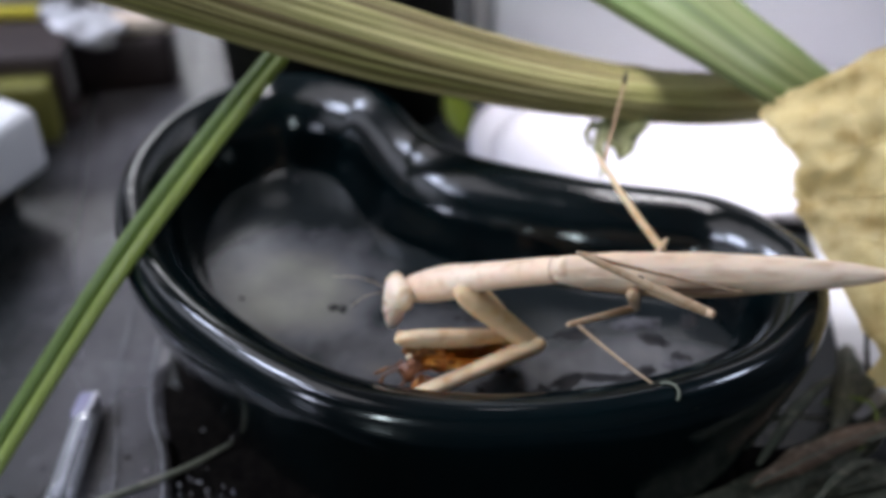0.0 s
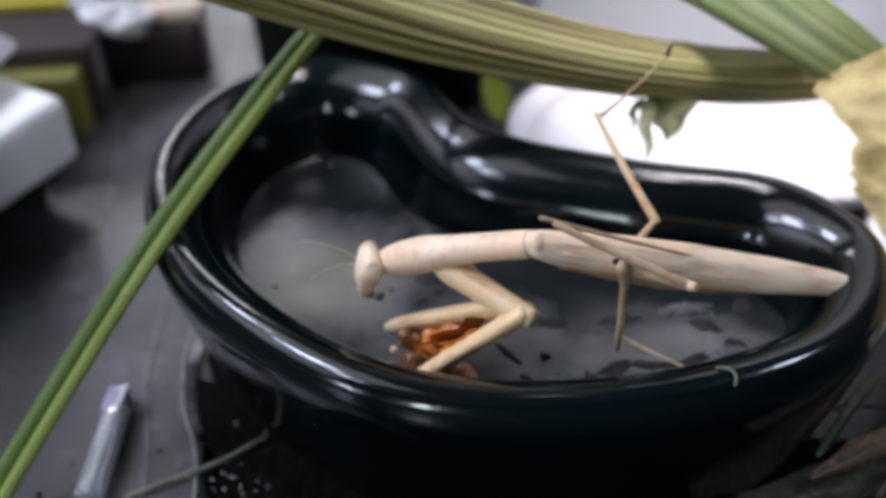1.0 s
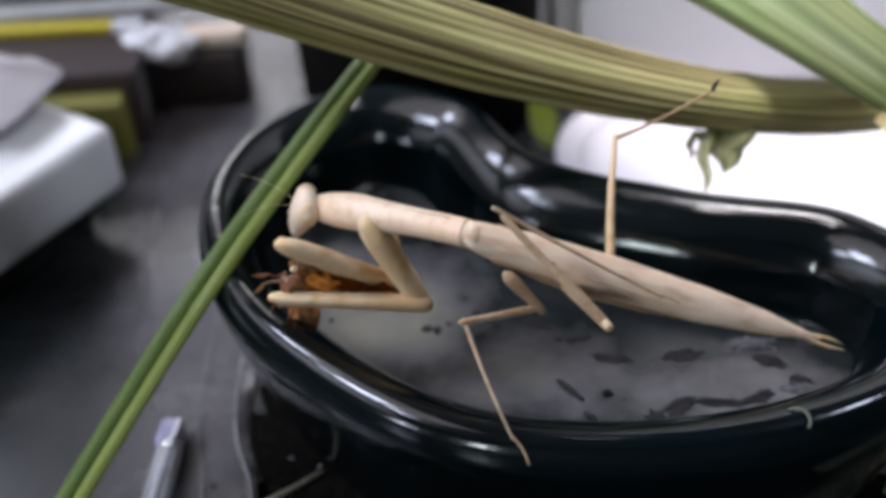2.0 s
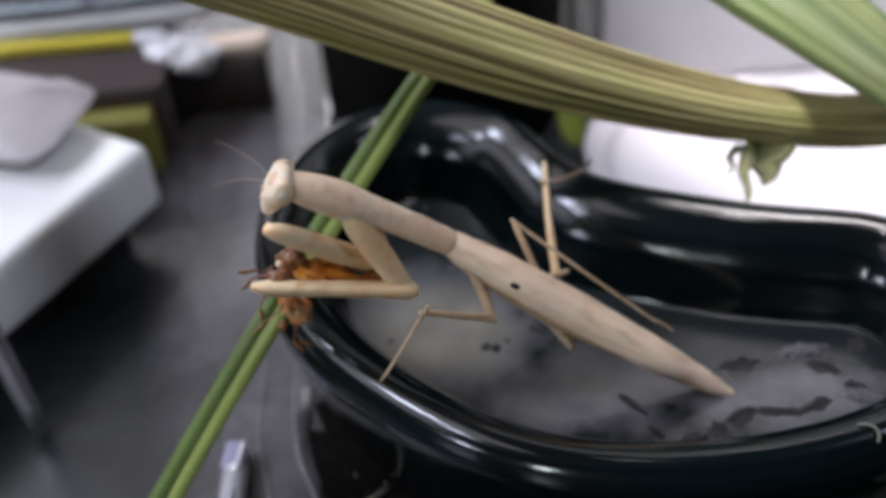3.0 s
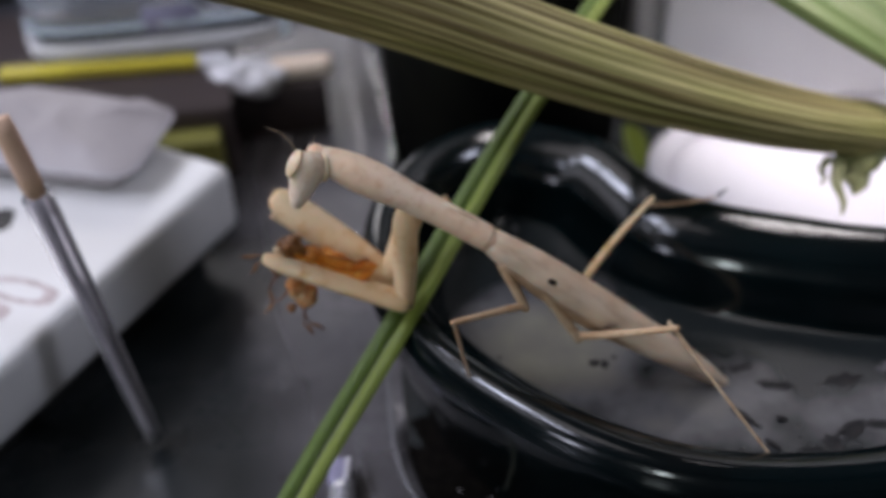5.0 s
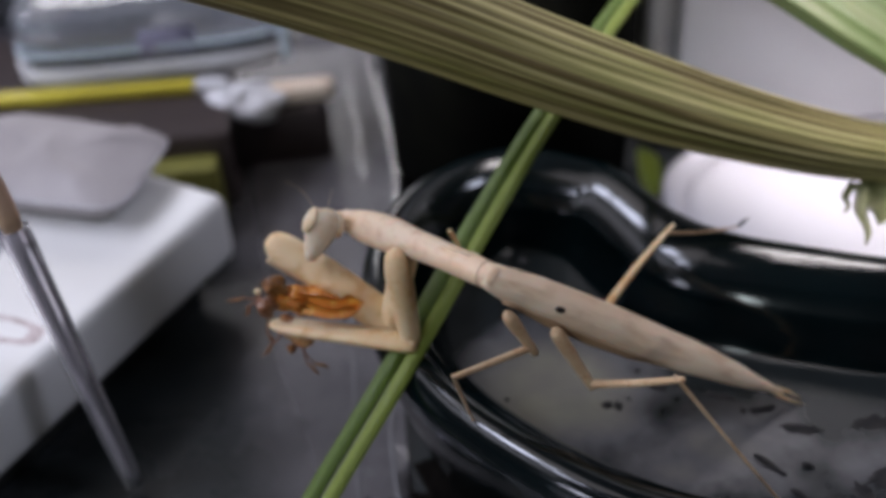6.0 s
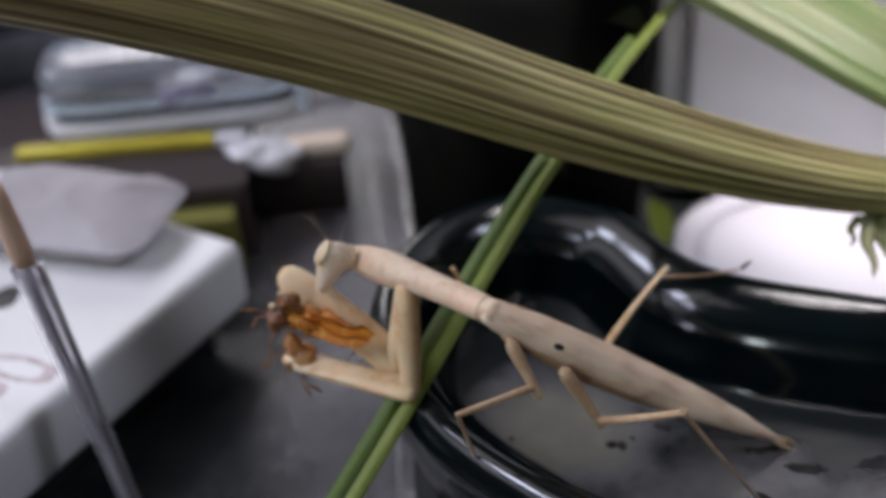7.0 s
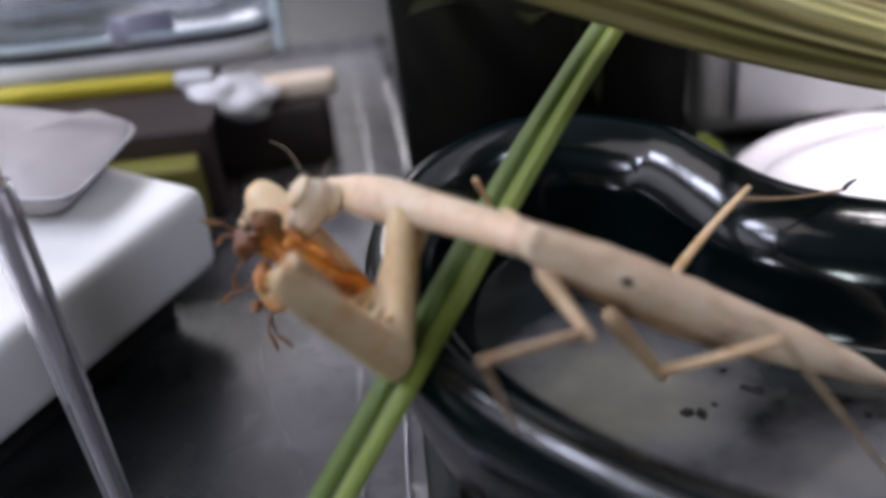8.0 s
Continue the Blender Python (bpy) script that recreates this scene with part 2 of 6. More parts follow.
    nt.links.new(f, bp.inputs["Height"])
    nt.links.new(bp.outputs[0], b.inputs["Normal"])
    return m


STALK = streaked("straw_stalk", (0.120, 0.086, 0.030), (0.235, 0.200, 0.075), (0.52, 0.46, 0.215), (0.66, 0.76, 0.48), 0.6, 5.2, 0.55, 11.0)
SHEATH = streaked("green_sheath", (0.090, 0.112, 0.038), (0.130, 0.158, 0.056), (0.200, 0.216, 0.098), (0.6, 0.85, 0.5), 0.45, 3.2, 0.5)
GRASS = mat("green_grass", (0.050, 0.094, 0.010), 0.42, vary=(0.088, 0.138, 0.020), scale=14, fine=(0.16, 0.20, 0.045), stretch=(0.06, 1, 1), space="UV", bump=0.3, bump_scale=60)
PALE_GRASS = mat("yellow_green_grass", (0.108, 0.156, 0.018), 0.42, vary=(0.185, 0.232, 0.036), scale=14, fine=(0.30, 0.33, 0.09), stretch=(0.06, 1, 1), space="UV", bump=0.3, bump_scale=60)
DRY_LEAF = mat("tan_dry_leaf", (0.64, 0.51, 0.22), 0.6, vary=(0.70, 0.59, 0.31), scale=55, fine=(0.52, 0.37, 0.14), bump=0.6, bump_scale=400)
VEIN_LEAF = mat("straw_vein", (0.50, 0.38, 0.16), 0.6, vary=(0.40, 0.28, 0.11), scale=200)
LEAFLET = mat("olive_leaflet", (0.24, 0.26, 0.10), 0.5, vary=(0.42, 0.42, 0.22), scale=200)
LITTER = mat("dry_litter", (0.150, 0.155, 0.110), 0.6, vary=(0.085, 0.095, 0.066), scale=120, fine=(0.260, 0.235, 0.175), bump=0.5)
LITTER_BROWN = mat("brown_litter", (0.300, 0.195, 0.128), 0.65, vary=(0.180, 0.128, 0.090), scale=120, fine=(0.450, 0.330, 0.240), bump=0.5)
TABLE = mat("dark_laminate", (0.011, 0.014, 0.015), 0.2, spec=0.36, vary=(0.019, 0.021, 0.022), scale=14, fine=(0.026, 0.027, 0.027), rough_vary=0.16, bump=0.02, bump_scale=900)
WHITE_BOX = mat("white_card", (0.78, 0.77, 0.76), 0.5, vary=(0.70, 0.69, 0.68), scale=30, bump=0.05)
WHITE_GLOSS = mat("white_enamel", (0.58, 0.565, 0.60), 0.3, vary=(0.53, 0.515, 0.55), scale=12, coat=0.2)
PANEL = mat("grey_white_panel", (0.78, 0.77, 0.79), 0.32, vary=(0.73, 0.72, 0.74), scale=8)
HAZE = mat("milky_clear_plastic", (0.84, 0.85, 0.88), 0.12, trans=0.75, ior=1.3)
TUBE = mat("smoky_clear_plastic", (0.72, 0.69, 0.73), 0.15, trans=0.85, ior=1.2, spec=0.3)
HAZE_WHITE = mat("milky_white_film", (0.84, 0.87, 0.92), 0.16, vary=(0.68, 0.71, 0.77), scale=60, trans=0.84, bump=0.3)
CLOTH = mat("dark_blue_grey_cloth", (0.060, 0.060, 0.072), 0.8, vary=(0.095, 0.094, 0.108), scale=90, bump=0.4)
GREY_CUP = mat("grey_white_plastic", (0.275, 0.250, 0.255), 0.5, vary=(0.37, 0.34, 0.345), scale=50, spec=0.35)
POT = mat("matt_black_pot", (0.003, 0.003, 0.0026), 0.85, spec=0.06, vary=(0.006, 0.006, 0.004), scale=90, bump=0.2)
BLACK = mat("black_plastic", (0.012, 0.012, 0.012), 0.4, vary=(0.02, 0.02, 0.018), scale=60, bump=0.1)
MOSS = mat("dark_foliage", (0.009, 0.012, 0.004), 0.7, spec=0.2, vary=(0.022, 0.026, 0.007), scale=90, bump=0.4)
LIME = mat("yellow_green_leaf", (0.34, 0.42, 0.04), 0.45, vary=(0.26, 0.34, 0.03), scale=120)
YELLOW = mat("yellow_plastic", (0.62, 0.52, 0.05), 0.4, vary=(0.56, 0.46, 0.05), scale=60)
OLIVE = mat("olive_card", (0.22, 0.21, 0.04), 0.5, vary=(0.16, 0.15, 0.04), scale=60)
PRINT = mat("brown_print", (0.58, 0.50, 0.50), 0.6, vary=(0.34, 0.26, 0.25), scale=420)
PEACH = mat("peach_eraser", (0.80, 0.62, 0.47), 0.5, vary=(0.84, 0.72, 0.60), scale=80)
RAG = mat("white_tissue", (0.70, 0.69, 0.70), 0.7, vary=(0.60, 0.59, 0.60), scale=60, bump=0.4)
BROWN = mat("dark_brown_wood", (0.05, 0.038, 0.038), 0.4, vary=(0.055, 0.04, 0.036), scale=60, stretch=(0.2, 1, 1))
WOOD = mat("pale_wood", (0.58, 0.38, 0.28), 0.5, vary=(0.50, 0.32, 0.18), scale=80, stretch=(0.1, 1, 1))
GREY_STICK = mat("grey_plastic", (0.38, 0.36, 0.39), 0.25, vary=(0.46, 0.44, 0.47), scale=80)
ICE = mat("clear_plastic_blue_highlight", (0.74, 0.86, 0.94), 0.12, trans=0.3)
LILAC = mat("lilac_clear_plastic", (0.50, 0.48, 0.66), 0.12, trans=0.5)
WALL_PAINT = mat("wall_paint", (0.62, 0.61, 0.60), 0.7, vary=(0.58, 0.57, 0.56), scale=3)
CEILING = mat("grey_ceiling_paint", (0.22, 0.22, 0.23), 0.8, vary=(0.19, 0.19, 0.20), scale=3)
DARK_WALL = mat("dark_unseen_wall", (0.07, 0.066, 0.062), 0.7, vary=(0.05, 0.048, 0.046), scale=3)
# black for the soil crumbs and for the dish's painted shadow
SOIL_AND_SHADE = mat("dark_soil_and_shade", (0.0025, 0.002, 0.002), 0.95, spec=0.03, vary=(0.007, 0.006, 0.005), scale=700, bump=0.6, bump_scale=1200)


# ---- mesh helpers ----
def part(name, bm, material, parent=None, label="", smooth=True):
    me = bpy.data.meshes.new(name)
    bm.normal_update()
    bm.to_mesh(me)
    bm.free()
    me.materials.append(material)
    for p in me.polygons:
        p.use_smooth = smooth
    ob = new(name, me)
    if parent:
        ob.parent = parent
    if label:
        tagged(ob, label)
    return ob


def thing(name, label, category, m=None, group="", kind=""):
    ob = new(name)
    ob.empty_display_size = 0.005
    if m is not None:
        ob.matrix_basis = m
    return tagged(ob, label, category, group, kind)


def spline(points, n, closed=False):
    """Catmull-Rom through a few design points."""
    pts = [Vector(p) for p in points]
    k = len(pts)
    out = []
    spans = k if closed else k - 1
    for i in range(n if closed else n + 1):
        u = i / n * spans
        j = min(int(u), spans - 1)
        f = u - j
        if closed:
            a, b, c, d = (pts[(j + q) % k] for q in (-1, 0, 1, 2))
        else:
            b, c = pts[j], pts[j + 1]
            a = pts[j - 1] if j > 0 else b * 2 - c
            d = pts[j + 2] if j + 2 < k else c * 2 - b
        out.append(0.5 * ((2 * b) + (c - a) * f + (2 * a - 5 * b + 4 * c - d) * f * f + (3 * b - a - 3 * c + d) * f ** 3))
    return out


def loft(path, radii, sides=14, squash=1.0, up=(0, 0, 1), ridge=0.0, ridges=9, bm=None, caps=True):
    """A tube along path; squash flattens it along 'up'; ridge flutes it. Carries a UV map: along, around."""
    bm = bm or bmesh.new()
    uv = bm.loops.layers.uv.verify()
    rings, up = [], Vector(up)
    along = 0.0
    lens = []
    for i, p in enumerate(path):
        t = (path[min(i + 1, len(path) - 1)] - path[max(i - 1, 0)]).normalized()
        side = t.cross(up)
        side = side.normalized() if side.length > 1e-6 else t.orthogonal().normalized()
        u2 = side.cross(t).normalized()
        ring = []
        for s in range(sides):
            a = 2 * math.pi * s / sides
            r = radii[i] * (1 + ridge * math.cos(ridges * a))
            ring.append(bm.verts.new(p + side * (math.cos(a) * r) + u2 * (math.sin(a) * r * squash)))
        rings.append(ring)
        if i:
            along += (p - path[i - 1]).length
        lens.append(along)
    for i in range(len(rings) - 1):
        for s in range(sides):
            f = bm.faces.new((rings[i][s], rings[i][(s + 1) % sides], rings[i + 1][(s + 1) % sides], rings[i + 1][s]))
            for loop, (q, w) in zip(f.loops, ((i, s), (i, s + 1), (i + 1, s + 1), (i + 1, s))):
                loop[uv].uv = (lens[q] * 100, w / sides * 6)
    if caps:
        bm.faces.new(list(reversed(rings[0])))
        bm.faces.new(rings[-1])
    return bm


def mm(*p):
    return Vector(p) / 1000


def taper(profile, bend=0.0, sides=12, squash=1.0):
    """A limb along local x from (mm along, mm radius) pairs, slightly bowed along z."""
    n = 18
    pr = spline([(a, r, 0) for a, r in profile], n)
    length = profile[-1][0]
    path = [mm(p.x, 0, bend * math.sin(math.pi * max(0, min(1, p.x / length)))) for p in pr]
    return loft(path, [max(p.y, 0.04) / 1000 for p in pr], sides, squash)


def slab(sx, sy, sz, bevel, segs=3):
    bm = bmesh.new()
    bmesh.ops.create_cube(bm, size=1, matrix=Matrix.Diagonal((sx, sy, sz, 1)))
    bmesh.ops.bevel(bm, geom=bm.edges[:], offset=bevel, segments=segs, affect="EDGES", profile=0.6)
    bmesh.ops.translate(bm, verts=bm.verts, vec=(0, 0, sz / 2))
    return bm


def blade(path, width, fold=0.25, curl=0.0, n=None):
    """A leaf blade along path with a folded midrib; width is a function of 0..1."""
    bm = bmesh.new()
    rows = []
    for i, p in enumerate(path):
        t = (path[min(i + 1, len(path) - 1)] - path[max(i - 1, 0)]).normalized()
        side = t.cross(Vector((0, 0, 1)))
        side = side.normalized() if side.length > 1e-5 else Vector((1, 0, 0))
        upv = side.cross(t)
        w = width(i / (len(path) - 1))
        rows.append([bm.verts.new(p + side * (w * q) + upv * (w * (fold * abs(q) + curl * q))) for q in (-1, -0.5, 0, 0.5, 1)])
    for a, b in zip(rows, rows[1:]):
        for k in range(4):
            bm.faces.new((a[k], a[k + 1], b[k + 1], b[k]))
    g = bmesh.ops.solidify(bm, geom=bm.faces[:], thickness=0.00025)
    return bm


# ---- room and table ----
def build_room():
    # unseen walls and ceiling, their tones chosen to shape the reflections below
    for name, m, s in (("wall_north", pose(0, 2.0, 0.45), (4.0, 0.1, 2.6)), ("wall_south", pose(0, -2.0, 0.45), (4.0, 0.1, 2.6)),
                       ("wall_west", pose(-2.0, 0, 0.45), (0.1, 3.9, 2.6)), ("wall_east", pose(2.0, 0, 0.45), (0.1, 3.9, 2.6))):
        bm = slab(*s, 0.004, 1)
        bmesh.ops.translate(bm, verts=bm.verts, vec=(0, 0, -s[2] / 2))
        ob = part(name, bm, WALL_PAINT if name == "wall_north" else DARK_WALL, smooth=False)
        ob.matrix_basis = m
        tagged(ob, "plain unseen room wall, pale to brighten the table's reflection" if name == "wall_north" else "plain unseen room wall, dark to keep the dish's reflections dark", "wall", kind="structure")
    fl = part("floor", slab(4.1, 4.1, 0.1, 0.004, 1), BROWN, smooth=False)
    fl.matrix_basis = pose(0, 0, -0.95)
    tagged(fl, "dark wooden room floor", "floor", kind="structure")
    ce = part("ceiling", slab(4.1, 4.1, 0.1, 0.004, 1), CEILING, smooth=False)
    ce.matrix_basis = pose(0, 0, 1.75)
    tagged(ce, "plain unseen ceiling, grey to dim the reflections", "ceiling", kind="structure")
    t = thing("table", "dark grey laminate table top with a dull shine", "table", kind="structure")
    top = part("tabletop", slab(1.5, 1.0, 0.03, 0.004, 2), TABLE, t)
    top.matrix_basis = pose(0, 0.1, -0.03)
    for x in (-0.68, 0.68):
        for y in (-0.34, 0.54):
            leg = part("leg", slab(0.05, 0.05, 0.82, 0.004, 2), BLACK, t)
            leg.matrix_basis = pose(x, y, -0.85)


build_room()


def build_lamp_housings():
    # frames and panels added round the unseen lamps; the walls stay closed
    for i, (at, way, ww, wh, watts, colour) in enumerate(ADDED_WINDOWS):
        w = thing("window_%d" % (i + 1), "white window frame added round an unseen lamp", "window", look(at, [p - q for p, q in zip(at, way)]), kind="structure")
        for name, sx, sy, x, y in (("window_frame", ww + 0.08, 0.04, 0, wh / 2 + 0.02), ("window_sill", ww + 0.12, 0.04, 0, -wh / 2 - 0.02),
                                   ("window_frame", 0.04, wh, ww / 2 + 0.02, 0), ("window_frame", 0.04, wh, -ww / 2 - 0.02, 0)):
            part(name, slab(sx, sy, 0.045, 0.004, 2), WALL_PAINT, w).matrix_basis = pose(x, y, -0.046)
        part("blind", slab(ww, wh, 0.01, 0.002, 1), WALL_PAINT, w, "pale panel added behind the lamp").matrix_basis = pose(0, 0, -0.044)
    c = thing("ceiling_light", "broad flat white panel added behind an unseen ceiling lamp", "lamp", pose(-1.20, 0.38, 1.635))
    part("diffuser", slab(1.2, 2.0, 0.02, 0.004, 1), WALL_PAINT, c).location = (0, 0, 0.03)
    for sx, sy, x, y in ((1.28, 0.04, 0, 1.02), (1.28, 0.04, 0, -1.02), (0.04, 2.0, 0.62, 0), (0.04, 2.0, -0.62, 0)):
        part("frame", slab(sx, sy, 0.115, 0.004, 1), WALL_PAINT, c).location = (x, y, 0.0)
    for x, y, ww, wh, watts in ADDED_SKYLIGHTS:
        k = thing("skylight", "small square white frame added round an unseen ceiling lamp", "skylight", pose(x, y, 1.60), group="skylights in the ceiling")
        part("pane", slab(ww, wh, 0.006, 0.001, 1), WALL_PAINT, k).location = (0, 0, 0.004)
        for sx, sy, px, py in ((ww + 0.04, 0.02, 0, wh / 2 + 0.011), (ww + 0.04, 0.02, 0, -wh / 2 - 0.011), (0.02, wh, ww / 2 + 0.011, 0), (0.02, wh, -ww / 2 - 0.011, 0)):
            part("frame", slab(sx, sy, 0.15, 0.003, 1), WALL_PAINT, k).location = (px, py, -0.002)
    # housing added for the unseen fill lamp over the tray
    d = thing("tray_fill_housing", "small dark housing added for the unseen fill lamp over the tray", "lamp", pose(0.12, 0.165, 0.1602))
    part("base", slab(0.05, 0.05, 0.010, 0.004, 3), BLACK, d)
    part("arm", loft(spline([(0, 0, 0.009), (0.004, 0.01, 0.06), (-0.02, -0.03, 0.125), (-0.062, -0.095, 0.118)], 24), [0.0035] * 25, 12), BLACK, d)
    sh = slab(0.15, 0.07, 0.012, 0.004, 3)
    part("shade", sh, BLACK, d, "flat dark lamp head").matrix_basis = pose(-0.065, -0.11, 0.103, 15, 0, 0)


build_lamp_housings()

# ---- the kidney dish ----
KIDNEY = [(-54, 14), (-49, 38), (-31, 51.5), (-11, 45), (2, 26), (24, 15.5), (47, 8), (57.5, -10), (46, -30.5), (16, -40), (-16, -35.5), (-43, -13)]


def ring_at(inset, n=168):
    """The dish's outline moved inwards; the inner wall is broader and gentler where it bulges in."""
    pts = spline([(x, y, 0) for x, y in KIDNEY], n, True)
    out = []
    for i, p in enumerate(pts):
        t = (pts[(i + 1) % n] - pts[i - 1]).normalized()
        bulge = 0.8 * math.exp(-((p - Vector((2, 27, 0))).length / 30) ** 2)
        out.append(p + Vector((-t.y, t.x, 0)) * -(inset + bulge * max(0.0, min(1.0, (inset - 4.5) / 6))))
    return out


def build_dish():
    prof = spline([(10, 0, 0), (8.6, 0.3, 0), (7.6, 2.5, 0), (4.6, 12, 0), (1.3, 23, 0), (0.0, 29, 0), (0.6, 32.6, 0), (2.6, 34.6, 0), (5.2, 34.1, 0),
                   (8.0, 32.1, 0), (10.3, 28.8, 0), (11.4, 25.4, 0), (12.3, 22.2, 0), (13.8, 19.6, 0), (17, 18.5, 0), (20, 18.2, 0)], 60)
    bm = bmesh.new()
    rings = []
    for q in prof:
        rings.append([bm.verts.new((p.x / 1000, p.y / 1000, q.y / 1000)) for p in ring_at(q.x)])
    n = len(rings[0])
    for a, b in zip(rings, rings[1:]):
        for i in range(n):
            bm.faces.new((a[i], a[(i + 1) % n], b[(i + 1) % n], b[i]))
    bm.faces.new(rings[0])
    bm.faces.new(rings[-1])
    bmesh.ops.triangulate(bm, faces=[f for f in bm.faces if len(f.verts) > 4])
    bmesh.ops.recalc_face_normals(bm, faces=bm.faces)
    d = part("kidney_dish", bm, GLAZE)
    tagged(d, "glossy dark green glazed ceramic kidney-shaped dish on the table", "dish")
    bm = bmesh.new()
    vs = [bm.verts.new((p.x / 1000, p.y / 1000, 0.0203)) for p in ring_at(12.6)]
    f = bm.faces.new(vs)
    bmesh.ops.triangulate(bm, faces=[f])
    w = part("water", bm, WATER)
    tagged(w, "shallow cloudy grey water lying in the dish", "water")


build_dish()


def flake(name, x, y, rx, ry, turn, z, material, label, category, seed, group="", thick=0.0003):
    """A thin ragged-edged piece lying on the water."""
    bm = bmesh.new()
    n = 44
    c = bm.verts.new((0, 0, thick))
    prev = None
    for f in (0.35, 0.7, 1.0):
        ring = []
        for k in range(n):
            a = 2 * math.pi * k / n
            r = 1 + 0.55 * (noise.noise(Vector((math.cos(a) * 1.7, math.sin(a) * 1.7, seed * 3.1))) + 0.8 * noise.noise(Vector((math.cos(a) * 4.5, math.sin(a) * 4.5, seed * 1.7))))
            ring.append(bm.verts.new((rx * r * f * math.cos(a), ry * r * f * math.sin(a), thick * (1 - f ** 4) + 0.4 * thick * noise.noise(Vector((k * 0.9, f * 5, seed))))))
        for k in range(n):
            if prev:
                bm.faces.new((prev[k], prev[(k + 1) % n], ring[(k + 1) % n], ring[k]))
            else:
                bm.faces.new((c, ring[k], ring[(k + 1) % n]))
        prev = ring
    bmesh.ops.recalc_face_normals(bm, faces=bm.faces)
    ob = part(name, bm, material)
    ob.matrix_basis = pose(x / 1000, y / 1000, z, 0, 0, turn)
    return tagged(ob, label, category, group)


def build_scum():
    g = "scum on the water"
    # flakes after (38.5, -6) also paint the abdomen's dark reflection on the water
    for i, (x, y, rx, ry, turn) in enumerate(((14.5, -21.5, 1.3, 2.2, 20), (18, -18.6, 3.0, 1.2, 25), (23.5, -18.2, 3.4, 1.0, -6), (29.5, -17.4, 2.6, 1.1, 25), (10.5, -22.3, 1.8, 1.0, 10),
                                              (35.7, -14.6, 1.5, 1.2, 30), (32, -10, 2.6, 1.0, -30), (20, -8.5, 2.8, 1.2, 10), (38.5, -6, 2.2, 1.3, 50), (-1.0, -0.5, 2.4, 0.8, -20), (4.9, -4.1, 1.9, 0.7, 10), (-9.7, 2.2, 1.6, 0.7, -30), (-18.0, -0.8, 0.9, 0.7, 0), (9.6, -8.6, 2.6, 1.0, -15))):
        flake("algae_flake", x, y, rx / 1000, ry / 1000, turn, 0.02035, SCUM, "dark ragged flake of scum floating on the water", "scum", i + 1, g)
    for i, (x, y, rx, ry, turn) in enumerate(((36.5, -16.5, 3.6, 1.8, -25), (30, -6.5, 4.0, 1.6, 5))):
        flake("silt_mound", x, y, rx / 1000, ry / 1000, turn, 0.0203, SILT, "low mound of grey-brown silt in the water", "silt", i + 20, "silt in the dish", 0.0006)
    for i, (x, y, r) in enumerate(((-26.6, 35.1, 0.7), (-22.1, 18.6, 0.9), (-16.4, -1.2, 0.9), (-26.3, -9.3, 0.9), (-33, 2, 0.4), (-12, 6, 0.4), (-20, 26, 0.35), (2, -4, 0.5), (-14.6, 0.2, 0.4))):
        flake("speck", x, y, r / 1000, r * 0.75 / 1000, 40 * i, 0.02035, SILT if i < 2 else SCUM, "small speck floating on the cloudy water", "speck", i + 40, "specks on the water")
    for a, b in (((1.2, -12.9), (4.7, -17.1)), ((4.6, -19.7), (6.5, -21.6)), ((7.5, -15.5), (9.0, -16.0))):
        path = [mm(a[0] + (b[0] - a[0]) * q / 6, a[1] + (b[1] - a[1]) * q / 6, 20.6 + 0.15 * math.sin(q)) for q in range(7)]
        tagged(part("wet_splinter", loft(path, [0.0002, 0.0004, 0.0005, 0.0005, 0.0004, 0.0003, 0.0002], 7), SCUM), "dark wet plant splinter lying in the water", "splinter", "splinters in the water")


build_scum()


# ---- the mantis ----
SEGMENTS = {}
mantis = thing("praying_mantis", "pale beige praying mantis standing in the dark dish holding prey", "mantis")


